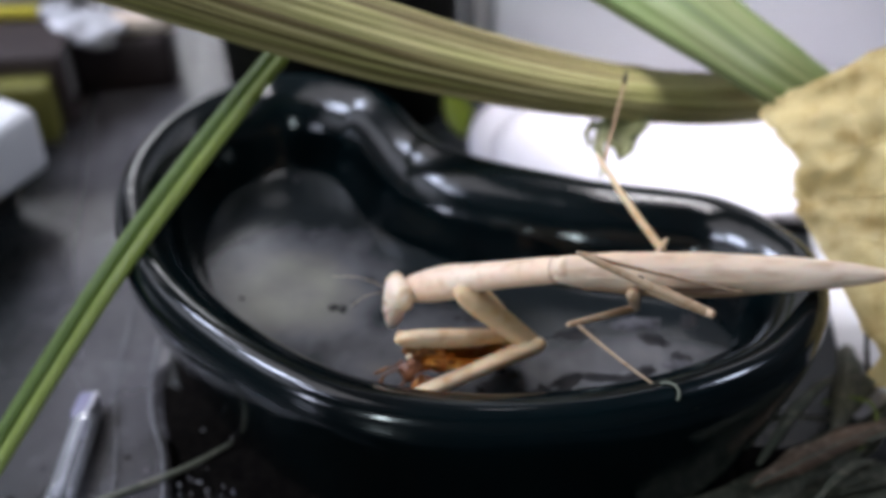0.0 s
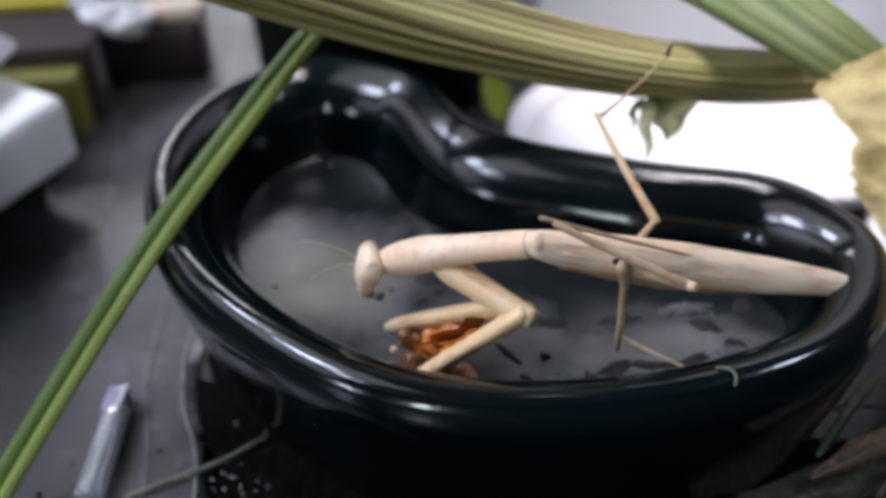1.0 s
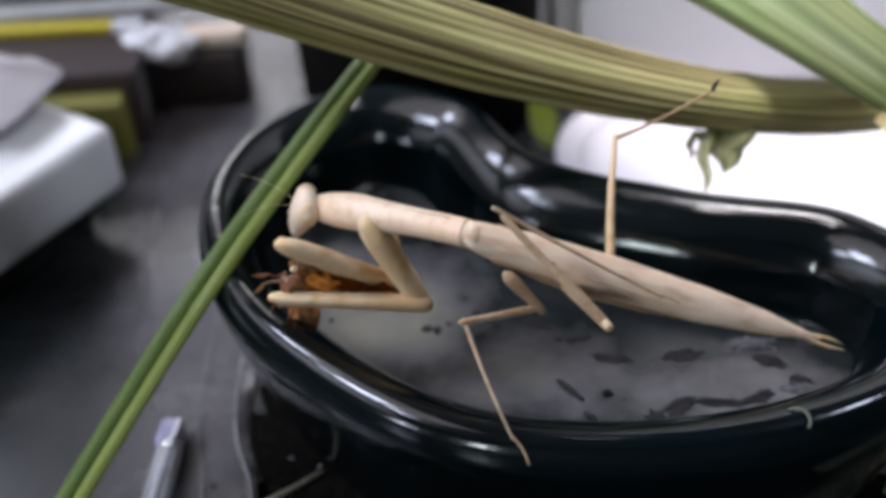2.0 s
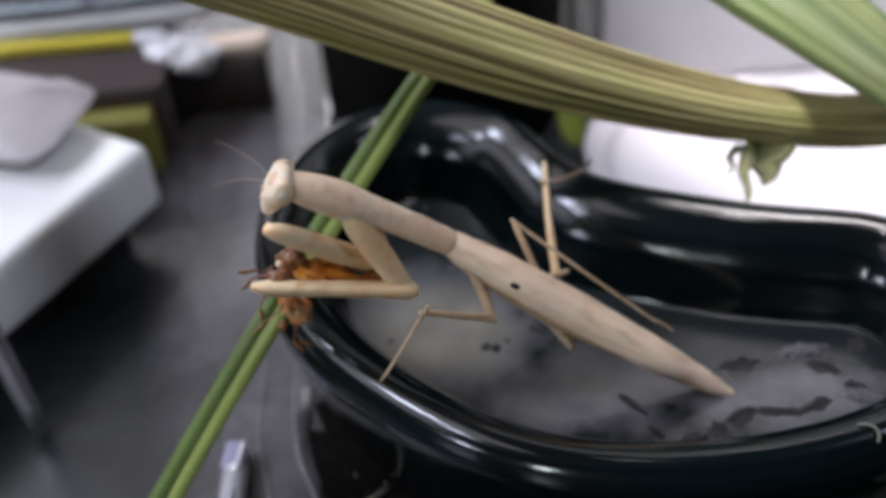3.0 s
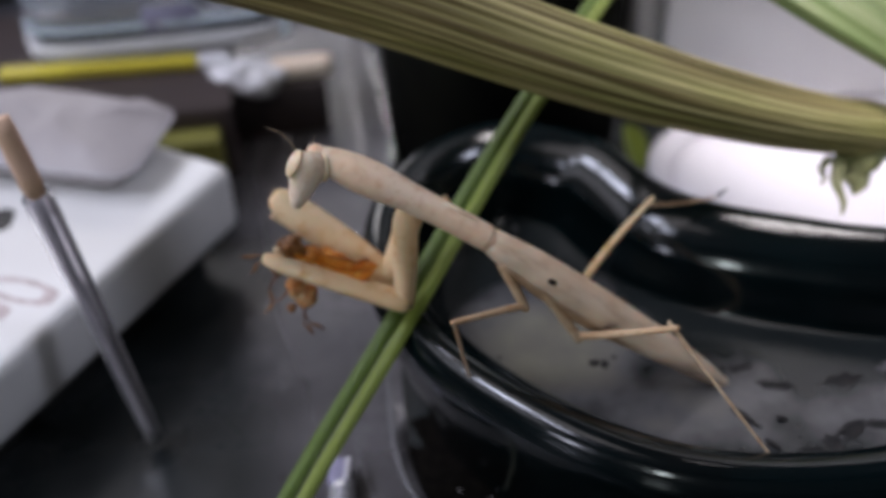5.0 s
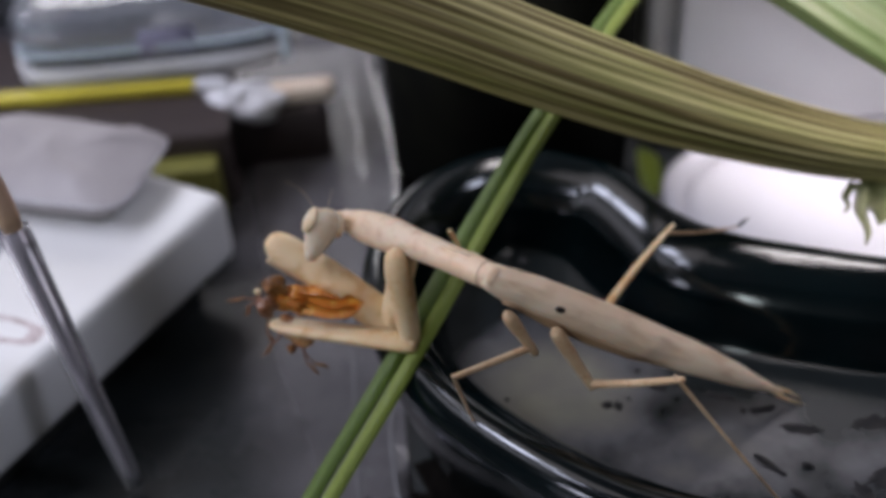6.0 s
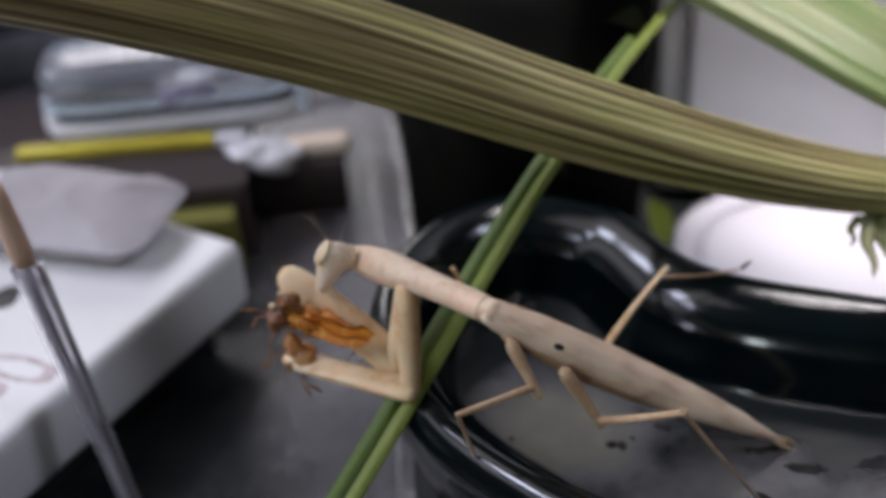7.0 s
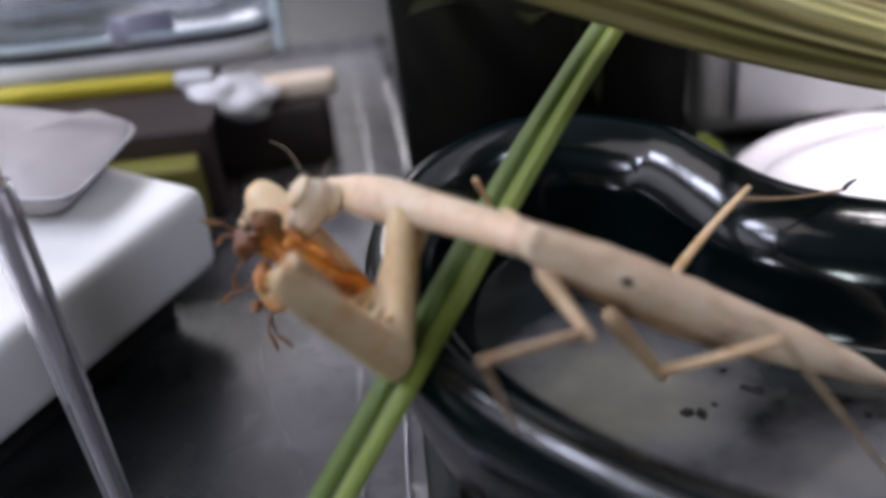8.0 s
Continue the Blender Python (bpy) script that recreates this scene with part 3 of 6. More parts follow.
def build_mantis():
    # folded wings over the abdomen, from the thorax joint backwards
    n = 40
    path, rad = [], []
    for i in range(n + 1):
        u = i / n
        path.append(mm(-1 + 54 * u, 0, -0.3 * math.sin(math.pi * u) - 0.5 * u * u))
        r = (1.55 + 1.3 * math.sin(math.pi / 2 * min(1, u / 0.35)) ** 0.55) if u < 0.35 else 2.72 * (1 - ((u - 0.35) / 0.65) ** 2.7) + 0.13
        rad.append(max(r, 0.15) / 1000)
    bm = loft(path, rad, 32, 0.95)
    for v in bm.verts:
        v.co += Vector((0, v.co.y, v.co.z)).normalized() * (0.00022 * noise.noise(v.co * 260) + 0.00016 * noise.noise(Vector((v.co.x * 90, v.co.y * 700, v.co.z * 700))))
    part("folded_wing", bm, WING, mantis, "pale beige folded wings with fine veins")
    # raised veins along both sides of the wings, and the brown lower edge
    for s in (-1, 1):
        for ang, vr, vm, nm in ((52, 0.07, WING, "wing_vein"), (16, 0.08, WING, "wing_vein"), (-36, 0.30, VEIN, "wing_edge")):
            pts = []
            for i in range(3, 37):
                a = radians(ang) * (1 - 0.25 * (i / 40) ** 2) + 0.02 * math.sin(0.7 * i + ang)
                pts.append(path[i] + Vector((0, s * math.cos(a), 0.95 * math.sin(a))) * (rad[i] * 1.0))
            part(nm, loft(pts, [vr / 1000 * (1 - 0.5 * q / 34) for q in range(34)], 6), vm, mantis, "fine brown wing edge" if nm == "wing_edge" else "")
    path = [mm(4 + 43 * i / 24, 0, -1.6 - 0.8 * math.sin(math.pi * i / 24) + 1.0 * (i / 24) ** 2) for i in range(25)]
    rad = [(1.1 + 1.25 * math.sin(math.pi * min(1, (i + 2) / 24 * 0.9) ** 0.9) + 0.12 * (i % 4 == 0)) * (1 - 0.82 * (i / 24) ** 3) / 1000 for i in range(25)]
    part("abdomen", loft(path, rad, 18, 0.9), BELLY, mantis, "darker tan ringed abdomen")
    for s in (-1, 1):
        c = part("cercus", taper([(-1, 0.2), (0, 0.3), (3, 0.26), (6.2, 0.05)], 0.3 * s, 8), PALE_LEG, mantis)
        c.matrix_basis = pose(0.0508, 0.0004 * s, -0.0007, 0, 0, 2 * s)
        spot = bmesh.new()
        bmesh.ops.create_icosphere(spot, subdivisions=2, radius=0.00075, matrix=Matrix.Diagonal((1.25, 0.4, 0.7, 1)))
        d = part("wing_spot", spot, DARK, mantis, "small black spot")
        d.matrix_basis = pose(0.0105, 0.00255 * s, 0.0006, 8 * s)
    # prothorax from the thorax joint forwards
    th = part("prothorax", taper([(-1.5, 1.3), (0.5, 1.85), (2.5, 1.98), (8, 2.0), (14, 2.25), (18, 2.65), (22, 2.5), (25, 2.0), (26.6, 1.45), (27.2, 0.6)], 0.5, 20, 0.95), CUTICLE, mantis)
    SEGMENTS["prothorax"] = th
    part("neck", taper([(23.0, 1.7), (25.5, 1.6), (27.4, 1.45), (28.3, 0.8)], 0, 16), CUTICLE, th, "soft neck membrane")
    ring = [mm(0.6, 1.90 * math.cos(2 * math.pi * q / 32), 1.82 * math.sin(2 * math.pi * q / 32)) for q in range(33)]
    part("joint_ring", loft(ring, [0.00008] * 33, 6, up=(1, 0, 0)), VEIN, th, "thin brown joint line")
    for i in range(3):
        bm = loft([mm(3 + 7 * i, 0, 1.95), mm(6 + 7 * i, 0, 2.15), mm(9 + 7 * i, 0, 2.2)], [0.0002, 0.0003, 0.0002], 6)
        part("dorsal_keel", bm, CUTICLE, th)
    # head: x forward, z up to the crown
    hd = part("head", head_mesh(), FACE, mantis)
    SEGMENTS["head"] = hd
    for s in (-1, 1):
        bm = bmesh.new()
        bmesh.ops.create_uvsphere(bm, u_segments=16, v_segments=12, radius=0.00135, matrix=Matrix.Diagonal((1.05, 0.55, 1.5, 1)))
        e = part("eye", bm, EYE, hd, "large cream compound eye")
        e.matrix_basis = pose(-0.0001, 0.00215 * s, 0.0021, 12 * s)
        pts = spline([(1.2, 0.5 * s, 1.6), (3, 1.2 * s, 3.2), (6, 2.4 * s, 4.2), (9, 3.8 * s, 4.0)], 16)
        a = part("antenna", loft([p / 1000 for p in pts], [0.000036 - 0.000001 * i for i in range(17)], 6), PALE_LEG, hd, "thread-like tan antenna")
    part("face", loft([mm(1.15, 0, 1.6), mm(1.5, 0, 0.2), mm(1.45, 0, -1.6), mm(1.25, 0, -3.4)], [0.0005, 0.00095, 0.00085, 0.0005], 12), LEG, hd, "yellowish tan face plate")
    bm = loft([mm(0.5, 0, -2.6), mm(0.9, 0, -3.6), mm(1.1, 0, -4.4)], [0.0011, 0.001, 0.0004], 10)
    part("mouthparts", bm, LEG, hd, "small brown mouthparts")
    # raptorial forelegs
    for s, tag in ((-1, "l"), (1, "r")):
        cx = part("fore_coxa", taper([(-2.6, 0.5), (-2.0, 1.2), (-1, 1.6), (1, 1.9), (6, 1.85), (12, 1.55), (14.3, 1.35)], 0, 16, 0.95), PALE_LEG, mantis)
        SEGMENTS["fore_coxa_" + tag] = cx
        tip = 0.80 if s < 0 else 0.98
        fm = part("fore_femur", taper([(-1.2, 0.9), (0, 1.35), (4, 1.45 * (0.5 + 0.5 * tip)), (9, 1.50 * tip), (15, 1.46 * tip), (19, 1.30 * tip), (20.8, 0.95 * tip), (21.6, 0.45)], 0.2, 22, 1.85), PALE_LEG, mantis)
        SEGMENTS["fore_femur_" + tag] = fm
        bm = taper([(0, 1.0), (3, 0.9), (8, 0.65), (10, 0.4), (12, 0.06)], -0.2, 10)
        tb = part("fore_tibia", bm, LEG, fm, "folded spiny tibia with a hooked tip")
        tb.matrix_basis = pose(0.0200, 0.0005 * -s, -0.0020, 0, -3.0, 178 * -s)
        for i in range(9):
            bm = bmesh.new()
            bmesh.ops.create_cone(bm, segments=5, radius1=0.00022, radius2=0.00002, depth=0.0017 if i % 2 else 0.0011, cap_ends=True)
            sp = part("spine", bm, DARK, fm)
            sp.matrix_basis = pose(0.004 + 0.0017 * i, 0.0003 * -s, -0.0031 + 0.0006 * (i / 8) ** 3, 165)
    # walking legs
    for tag, pr in (("mid_coxa_l", [(-1, 0.3), (0.5, 0.95), (5, 0.75), (8.5, 0.6), (9, 0.35)]), ("hind_coxa_l", [(-1, 0.3), (0.5, 1.0), (7, 0.8), (11.4, 0.62), (12, 0.35)])):
        SEGMENTS[tag] = part("leg_coxa", taper(pr, 0, 10), LEG, mantis)
    for tag, length, r, material in (("mid_femur_l", 14, 0.55, LEG), ("hind_femur_l", 18.5, 0.62, LEG), ("hind_femur_r", 11, 0.6, LEG), ("mid_femur_r", 8, 0.65, PALE_LEG)):
        SEGMENTS[tag] = part("leg_femur", taper([(-0.6, r * 0.6), (0.6, r), (length * 0.6, r * 0.85), (length - 0.5, r * 0.75), (length + 0.6, r * 0.5)], 0.2, 10), material, mantis)
    for tag, length, r in (("mid_tibia_l", 15.5, 0.27), ("hind_tibia_l", 25, 0.29), ("hind_tibia_r", 17.2, 0.62), ("mid_tibia_r", 5, 0.36)):
        tb = part("leg_tibia", taper([(-0.5, r * 0.8), (0.6, r * 1.05), (length * 0.6, r * 0.8), (length, r * 0.6), (length + 0.6, 0.15)], 0.3, 10), PALE_LEG if tag.endswith("r") else SHIN, mantis)
        SEGMENTS[tag] = tb
        if tag not in ("hind_tibia_r", "mid_tibia_r"):
            ts = part("tarsus", taper([(0, r * 0.6), (1.5, r * 0.45), (3, r * 0.4), (4.2, 0.1)], -0.4, 8), LEG, tb)
            ts.matrix_basis = pose(length / 1000, 0, 0, 0, 12)
    ts = part("leg_tarsus", taper([(-0.3, 0.34), (1, 0.3), (7, 0.22), (13, 0.2), (16, 0.16)], -0.6, 8), BELLY, mantis)
    SEGMENTS["hind_tarsus_r"] = ts
    bm = taper([(0, 0.3), (1.0, 0.28), (2.2, 0.05)], 0.3, 6)
    cl = part("claw", bm, DARK, ts)
    cl.matrix_basis = pose(0.0158, 0, 0, 0, -55)


def head_mesh():
    """A triangular mantis head: broad crown, narrow mouth."""
    bm = bmesh.new()
    rows = []
    prof = [(-4.4, 0.7, 0.6, 0.9), (-3.4, 1.15, 1.0, 0.75), (-2.0, 1.6, 1.45, 0.45), (-0.4, 1.9, 1.9, 0.2), (1.2, 1.95, 2.5, 0.0), (2.6, 1.7, 2.7, -0.1), (3.6, 1.2, 2.0, -0.15), (4.2, 0.4, 0.8, -0.2)]
    for p in spline([(z, a, b) for z, a, b, c in prof], 20):
        u = (p.x + 4.4) / 8.6
        off = 0.9 - 1.1 * u
        rows.append([bm.verts.new(0.97 * mm(off + p.y * math.cos(2 * math.pi * k / 18), 1.14 * p.z * math.sin(2 * math.pi * k / 18), p.x)) for k in range(18)])
    for a, b in zip(rows, rows[1:]):
        for k in range(18):
            bm.faces.new((a[k], a[(k + 1) % 18], b[(k + 1) % 18], b[k]))
    bm.faces.new(list(reversed(rows[0])))
    bm.faces.new(rows[-1])
    return bm


build_mantis()

prey = thing("insect_remains", "half-eaten orange-brown insect clutched by the mantis", "prey")


def build_prey():
    """The caught insect: dark round head, torn reddish body, an orange wing and limp legs."""
    rng = random.Random(4)
    lumps = (("prey_head", PREY_DARK, "dark brown glossy head", 4, 0.0019, (1.05, 0.75, 1.05), (-0.0044, -0.0004, 0.0021), 420, 0.0011),
             # the pale bead paints the glossy head's highlight
             ("head_glint", EYE, "pale bead painting the highlight on the head", 2, 0.00052, (1.0, 0.9, 1.0), (-0.0066, -0.0020, 0.0026), 300, 0.0001),
             ("carcass", PREY, "wet red-brown chewed body", 4, 0.0026, (1.9, 0.65, 0.9), (-0.0006, 0.0000, -0.0002), 420, 0.0013),
             ("jaw", PREY_RED, "torn red-brown mouthparts", 4, 0.0013, (1.2, 0.8, 1.3), (-0.0056, -0.0012, -0.0008), 620, 0.0012),
             ("gut", GUT, "translucent orange torn gut", 4, 0.0017, (1.15, 0.8, 1.5), (-0.0026, -0.0004, -0.0062), 420, 0.0017),
             ("gut_end", PREY_DARK, "dark end of the gut", 3, 0.0007, (1.2, 0.8, 1.0), (-0.0036, -0.0006, -0.0092), 900, 0.0006))
    for k, (name, material, label, sub, rad, sh, at, freq, amp) in enumerate(lumps):
        bm = bmesh.new()
        bmesh.ops.create_icosphere(bm, subdivisions=sub, radius=rad, matrix=Matrix.Diagonal((*sh, 1)))
        for v in bm.verts:
            v.co += v.co.normalized() * (noise.noise(v.co * freq + Vector((3 * k, 1, 2))) + 0.35 * noise.noise(v.co * freq * 2.7)) * amp
        part(name, bm, material, prey, label).location = at
    for k, (x, z, ry, rz, w, ln, tip) in enumerate(((-0.0030, 0.0002, -3, 3, 1.3, 11.5, 1.0), (-0.0015, -0.0006, -4, -4, 1.0, 9.5, 0.4), (-0.004, 0.0010, 4, 8, 0.9, 6.0, 0.0))):
        path = [mm(ln * q / 18, 0.35 * math.sin(0.35 * q + k), 0.4 * math.sin(math.pi * q / 18)) for q in range(19)]
        bm = blade(path, lambda u, w=w, tip=tip: w / 1000 * (0.70 + 0.12 * math.sin(4 * u + w) + tip * math.exp(-((u - 0.86) / 0.10) ** 2)) * (1 - u ** 9) + 0.0001)
        part("torn_wing", bm, PREY_WING, prey, "torn translucent orange wing").matrix_basis = pose(x, -0.0012 - 0.0002 * k, z, 70, ry, rz)
    for x, y, z, ry, ln in ((-6.6, -0.9, -0.6, 150, 3.4), (-5.8, -0.4, -3.4, 110, 4.2), (-4.4, -1.0, -5.2, 125, 3.6), (-2.0, -0.6, -8.0, 70, 4.6), (-1.0, -1.0, -7.2, 95, 5.0), (-6.9, -0.3, 0.6, 175, 2.6)):
        lg = part("prey_leg", taper([(0, 0.22), (ln * 0.5, 0.16), (ln, 0.10)], rng.uniform(-0.6, 0.6), 7), PREY_RED, prey)
        lg.matrix_basis = pose(x / 1000, y / 1000, z / 1000, 0, ry, rng.uniform(-25, 25))
        part("prey_foot", taper([(0, 0.18), (1.2, 0.26), (2.4, 0.07)], 0.2, 7), PREY_DARK, lg).matrix_basis = pose(ln / 1000, 0, 0, 0, rng.uniform(-75, 20))


build_prey()

# ---- plants over the dish ----
J = Vector((0.02703, 0.02977, 0.04078))
plant = thing("dried_stalk", "thick straw-green ribbed plant stalk arching over the dish", "plant", Matrix.Translation(J))


def build_plant():
    path = []
    for i in range(91):
        q = -1.75 + 3.15 * i / 90
        path.append(Vector((-0.0014 + 0.0528 * q - 0.0066 * q * q, 0.0245 + 0.0072 * q + 0.0032 * q * q, 0.0526 - 0.0237 * q + 0.0057 * q * q - 0.011 * min(0.0, q + 0.6) ** 2)) - J)
    rad = []
    for i in range(91):
        q = -1.75 + 3.15 * i / 90
        r = 6.3 - 1.5 * max(0, min(1, (q + 0.1) / 0.8)) + 1.3 * max(0, -q)
        rad.append((r + 0.35 * math.exp(-((q - 0.72) / 0.05) ** 2)) / 1000)
    part("stem", loft(path, rad, 126, 0.96, ridge=0.02, ridges=23), STALK, plant, "ribbed straw-coloured stem with green stripes")
    # the broad sheath that leaves the node and runs up behind the stem
    pts = spline([(0.069, 0.0315, 0.0335), (0.054, 0.030, 0.0450), (0.032, 0.045, 0.0568), (0.002, 0.075, 0.0680), (-0.03, 0.105, 0.078)], 40)
    rad = [0.0052 + 0.0034 * min(1, i / 20) + 0.0040 * max(0.0, (i - 12) / 20) for i in range(41)]
    part("leaf_sheath", loft([p - J for p in pts], rad, 60, 0.35, up=(0.5, -0.6, 0.6), ridge=0.03, ridges=11), SHEATH, plant, "pale green leaf sheath with a light midrib")
    # torn bracts under the stem
    for a, b, w in (((0.0272, 0.0262, 0.0368), (0.0259, 0.0155, 0.0323), 0.0012), ((0.0318, 0.0281, 0.0362), (0.0300, 0.0215, 0.0316), 0.0042),
                    ((0.0255, 0.0262, 0.0368), (0.0243, 0.0225, 0.0335), 0.0007)):
        a, b = Vector(a) - J, Vector(b) - J
        path = [a.lerp(b, q / 10) + Vector((0.0004 * math.sin(q), 0, 0)) for q in range(11)]
        part("bract", blade(path, lambda u, w=w: w * (1 - u ** 1.6) ** 0.8 + 0.0001), LEAFLET, plant, "torn olive bract")


build_plant()

dry = thing("dry_leaf", "curled crumpled tan dry leaf hanging by the stalk", "leaf")


def build_dry_leaf():
    o, ux, uv = Vector((0.056, 0.022, 0.046)), Vector((0.042, -0.006, 0.010)), Vector((0.006, -0.030, -0.030))
    nrm = ux.cross(uv).normalized()

    def at(u, v):
        p = o + ux * u + uv * (v * 1.25 - 0.12 + 0.05 * math.sin(6 * u))
        fold = abs(noise.noise(p * 130)) * 0.0024 + 0.0042 * noise.noise(p * 55) + 0.0011 * noise.noise(p * 320)
        return p + nrm * (fold + 0.004 * math.cos(5 * u + 2 * v))

    def edge(v):
        return (0.03 * math.sin(9 * v + 0.6) + 0.012 * math.sin(23 * v) - 0.10 * math.exp(-((v - 0.18) / 0.1) ** 2) + (0.30 * max(0, 0.10 - v) / 0.10)
                + 0.22 * max(0, v - 0.5) + 0.035 * noise.noise(Vector((v * 14, 2, 0))) + 0.025 * noise.noise(Vector((v * 40, 5, 0))))
    bm = bmesh.new()
    n, m = 70, 64
    grid = []
    for j in range(m + 1):
        v = j / m
        left = edge(v)
        grid.append([bm.verts.new(at(left + (1.25 - left) * i / n, v)) for i in range(n + 1)])
    for a, b in zip(grid, grid[1:]):
        for i in range(n):
            bm.faces.new((a[i], a[i + 1], b[i + 1], b[i]))
    bmesh.ops.solidify(bm, geom=bm.faces[:], thickness=0.0003)
    part("leaf_blade", bm, DRY_LEAF, dry)
    for v0, v1, w in ((0.42, 0.50, 0.45), (0.30, 0.12, 0.25), (0.55, 0.78, 0.25), (0.48, 0.62, 0.2)):
        pts = [at(0.12 + 1.08 * q / 30, v0 + (v1 - v0) * q / 30) for q in range(31)]
        part("leaf_vein", loft(pts, [w / 1000 * (0.5 + 0.5 * q / 30) for q in range(31)], 8), VEIN_LEAF, dry, "raised straw-coloured vein")


build_dry_leaf()


def build_grass():
    g = thing("grass_stems", "two long green grass stems leaning on the dish rim", "grass")
    base = spline([(-0.0980, -0.0480, -0.024), (-0.0829, -0.0345, -0.0059), (-0.0612, -0.0123, 0.0188), (-0.042, 0.0087, 0.0378), (-0.0255, 0.0284, 0.0512), (-0.0115, 0.0468, 0.0589), (0.0, 0.0639, 0.061), (0.012, 0.083, 0.060)], 60)
    # the stems rest on the rim; bowed towards the camera to show clear of it
    base = [p + Vector((0.15, -0.745, 0.65)) * (0.0046 * math.exp(-((p.z - 0.031) / 0.012) ** 2)) for p in base if p.z > 0.0004]
    for k, (dx, r) in enumerate(((-0.0009, 0.00108), (0.00095, 0.00104))):
        path = []
        last = len(base) if k else int(len(base) * 0.74)
        for i, p in enumerate(base[:last]):
            u = i / (len(base) - 1)
            gap = 1 + 0.9 * max(0, 0.45 - u)
            path.append(p + Vector((dx * gap, -dx * gap * 0.55, 0.0003 * math.sin(7 * u + k))))
        part("stem", loft(path, [r * (1.12 - 0.5 * max(0.0, i / len(base) - 0.35)) for i in range(len(path))], 16, 0.8, ridge=0.09, ridges=5), PALE_GRASS if k else GRASS, g, "lighter yellow-green stem" if k else "")


build_grass()


# ---- things on the table ----
def build_white_box():
    d1 = Vector((-0.535, -0.845, 0))
    ang = math.degrees(math.atan2(d1.y, d1.x))
    b = thing("white_box", "low white cardboard box with rounded corners on the table", "box", pose(-0.0795, 0.0585, 0, 0, 0, ang))
    bm = slab(0.09, 0.085, 0.0148, 0.0030, 4)
    bmesh.ops.translate(bm, verts=bm.verts, vec=(0.045, -0.0425, 0.008))
    # the black base also paints the deep shadow under the box
    base = slab(0.078, 0.073, 0.008, 0.001)
    bmesh.ops.translate(base, verts=base.verts, vec=(0.045, -0.0425, 0))
    part("shade_base", base, BLACK, b, "black inset base painting the shadow under the box")
    part("carton", bm, WHITE_BOX, b)
    def printed(name, rx, ry, inner, material, label, m):
        """A flat printed ring or spot, a hair above the card."""
        bm = bmesh.new()
        rings = []
        for f, z in ((inner, 0.00002), (inner + 0.02, 0.00008), (0.97, 0.00008), (1.0, 0.00002)):
            rings.append([bm.verts.new((rx * f * math.cos(2 * math.pi * q / 40), ry * f * (1 + 0.1 * math.sin(3 * q * math.pi / 20)) * math.sin(2 * math.pi * q / 40), z)) for q in range(40)])
        for a, c in zip(rings, rings[1:]):
            for q in range(40):
                bm.faces.new((a[q], a[(q + 1) % 40], c[(q + 1) % 40], c[q]))
        part(name, bm, material, b, label).matrix_basis = m
    printed("printed_ring", 0.0030, 0.0082, 0.62, PRINT, "faded pink-brown printed ring", pose(0.0470, -0.0110, 0.02276, 0, 0, 8))
    printed("printed_ring", 0.0026, 0.0070, 0.50, PRINT, "faded pink-brown printed ring", pose(0.0540, -0.0145, 0.02276, 0, 0, 14))
    printed("printed_spot", 0.0036, 0.0026, 0.02, BLACK, "black printed spot", pose(0.0335, -0.0285, 0.02276, 0, 0, 30))
    return b


build_white_box()


def build_packet():
    """A soft plastic packet: a sagging flat top with folds, sides tucked in below."""
    c = thing("plastic_packet", "crumpled grey-white plastic packet lying on the white box", "packet", pose(-0.1128, 0.0655, 0.0228, 0, 0, -17))
    sx, sy, h, n = 0.0200, 0.0122, 0.0066, 72
    bm = bmesh.new()
    rings = []
    for f, k in ((0.72, 0.0), (0.78, 0.10), (0.88, 0.45), (0.98, 0.80), (1.0, 0.92), (0.97, 1.0), (0.88, 1.08), (0.6, 1.24), (0.3, 1.32), (0.05, 1.34)):
        ring = []
        for q in range(n):
            a = 2 * math.pi * q / n
            p = Vector((sx * f * math.copysign(abs(math.cos(a)) ** 0.28, math.cos(a)), sy * f * math.copysign(abs(math.sin(a)) ** 0.28, math.sin(a)), 0))
            crease = abs(noise.noise(p * 75)) * 0.0022 + 0.0007 * noise.noise(p * 210)
            p.z = h * k * (1.0 + 0.12 * p.y / sy) - crease * k
            p += Vector((noise.noise(p * 90 + Vector((9, 0, 0))), noise.noise(p * 90), 0)) * 0.0006 * k
            ring.append(bm.verts.new(p))
        rings.append(ring)
    for a, b in zip(rings, rings[1:]):
        for q in range(n):
            bm.faces.new((a[q], a[(q + 1) % n], b[(q + 1) % n], b[q]))
    bm.faces.new(list(reversed(rings[0])))
    bm.faces.new(rings[-1])
    bmesh.ops.recalc_face_normals(bm, faces=bm.faces)
    part("packet_skin", bm, GREY_CUP, c)
    rim = [mm(20.2 * math.copysign(abs(math.cos(a)) ** 0.28, math.cos(a)), 12.4 * math.copysign(abs(math.sin(a)) ** 0.28, math.sin(a)), 5.4) for a in (2 * math.pi * q / 72 for q in range(73))]
    part("packet_seam", loft(rim, [0.0003] * 73, 8), GREY_STICK, c, "darker grey pressed seam")


build_packet()


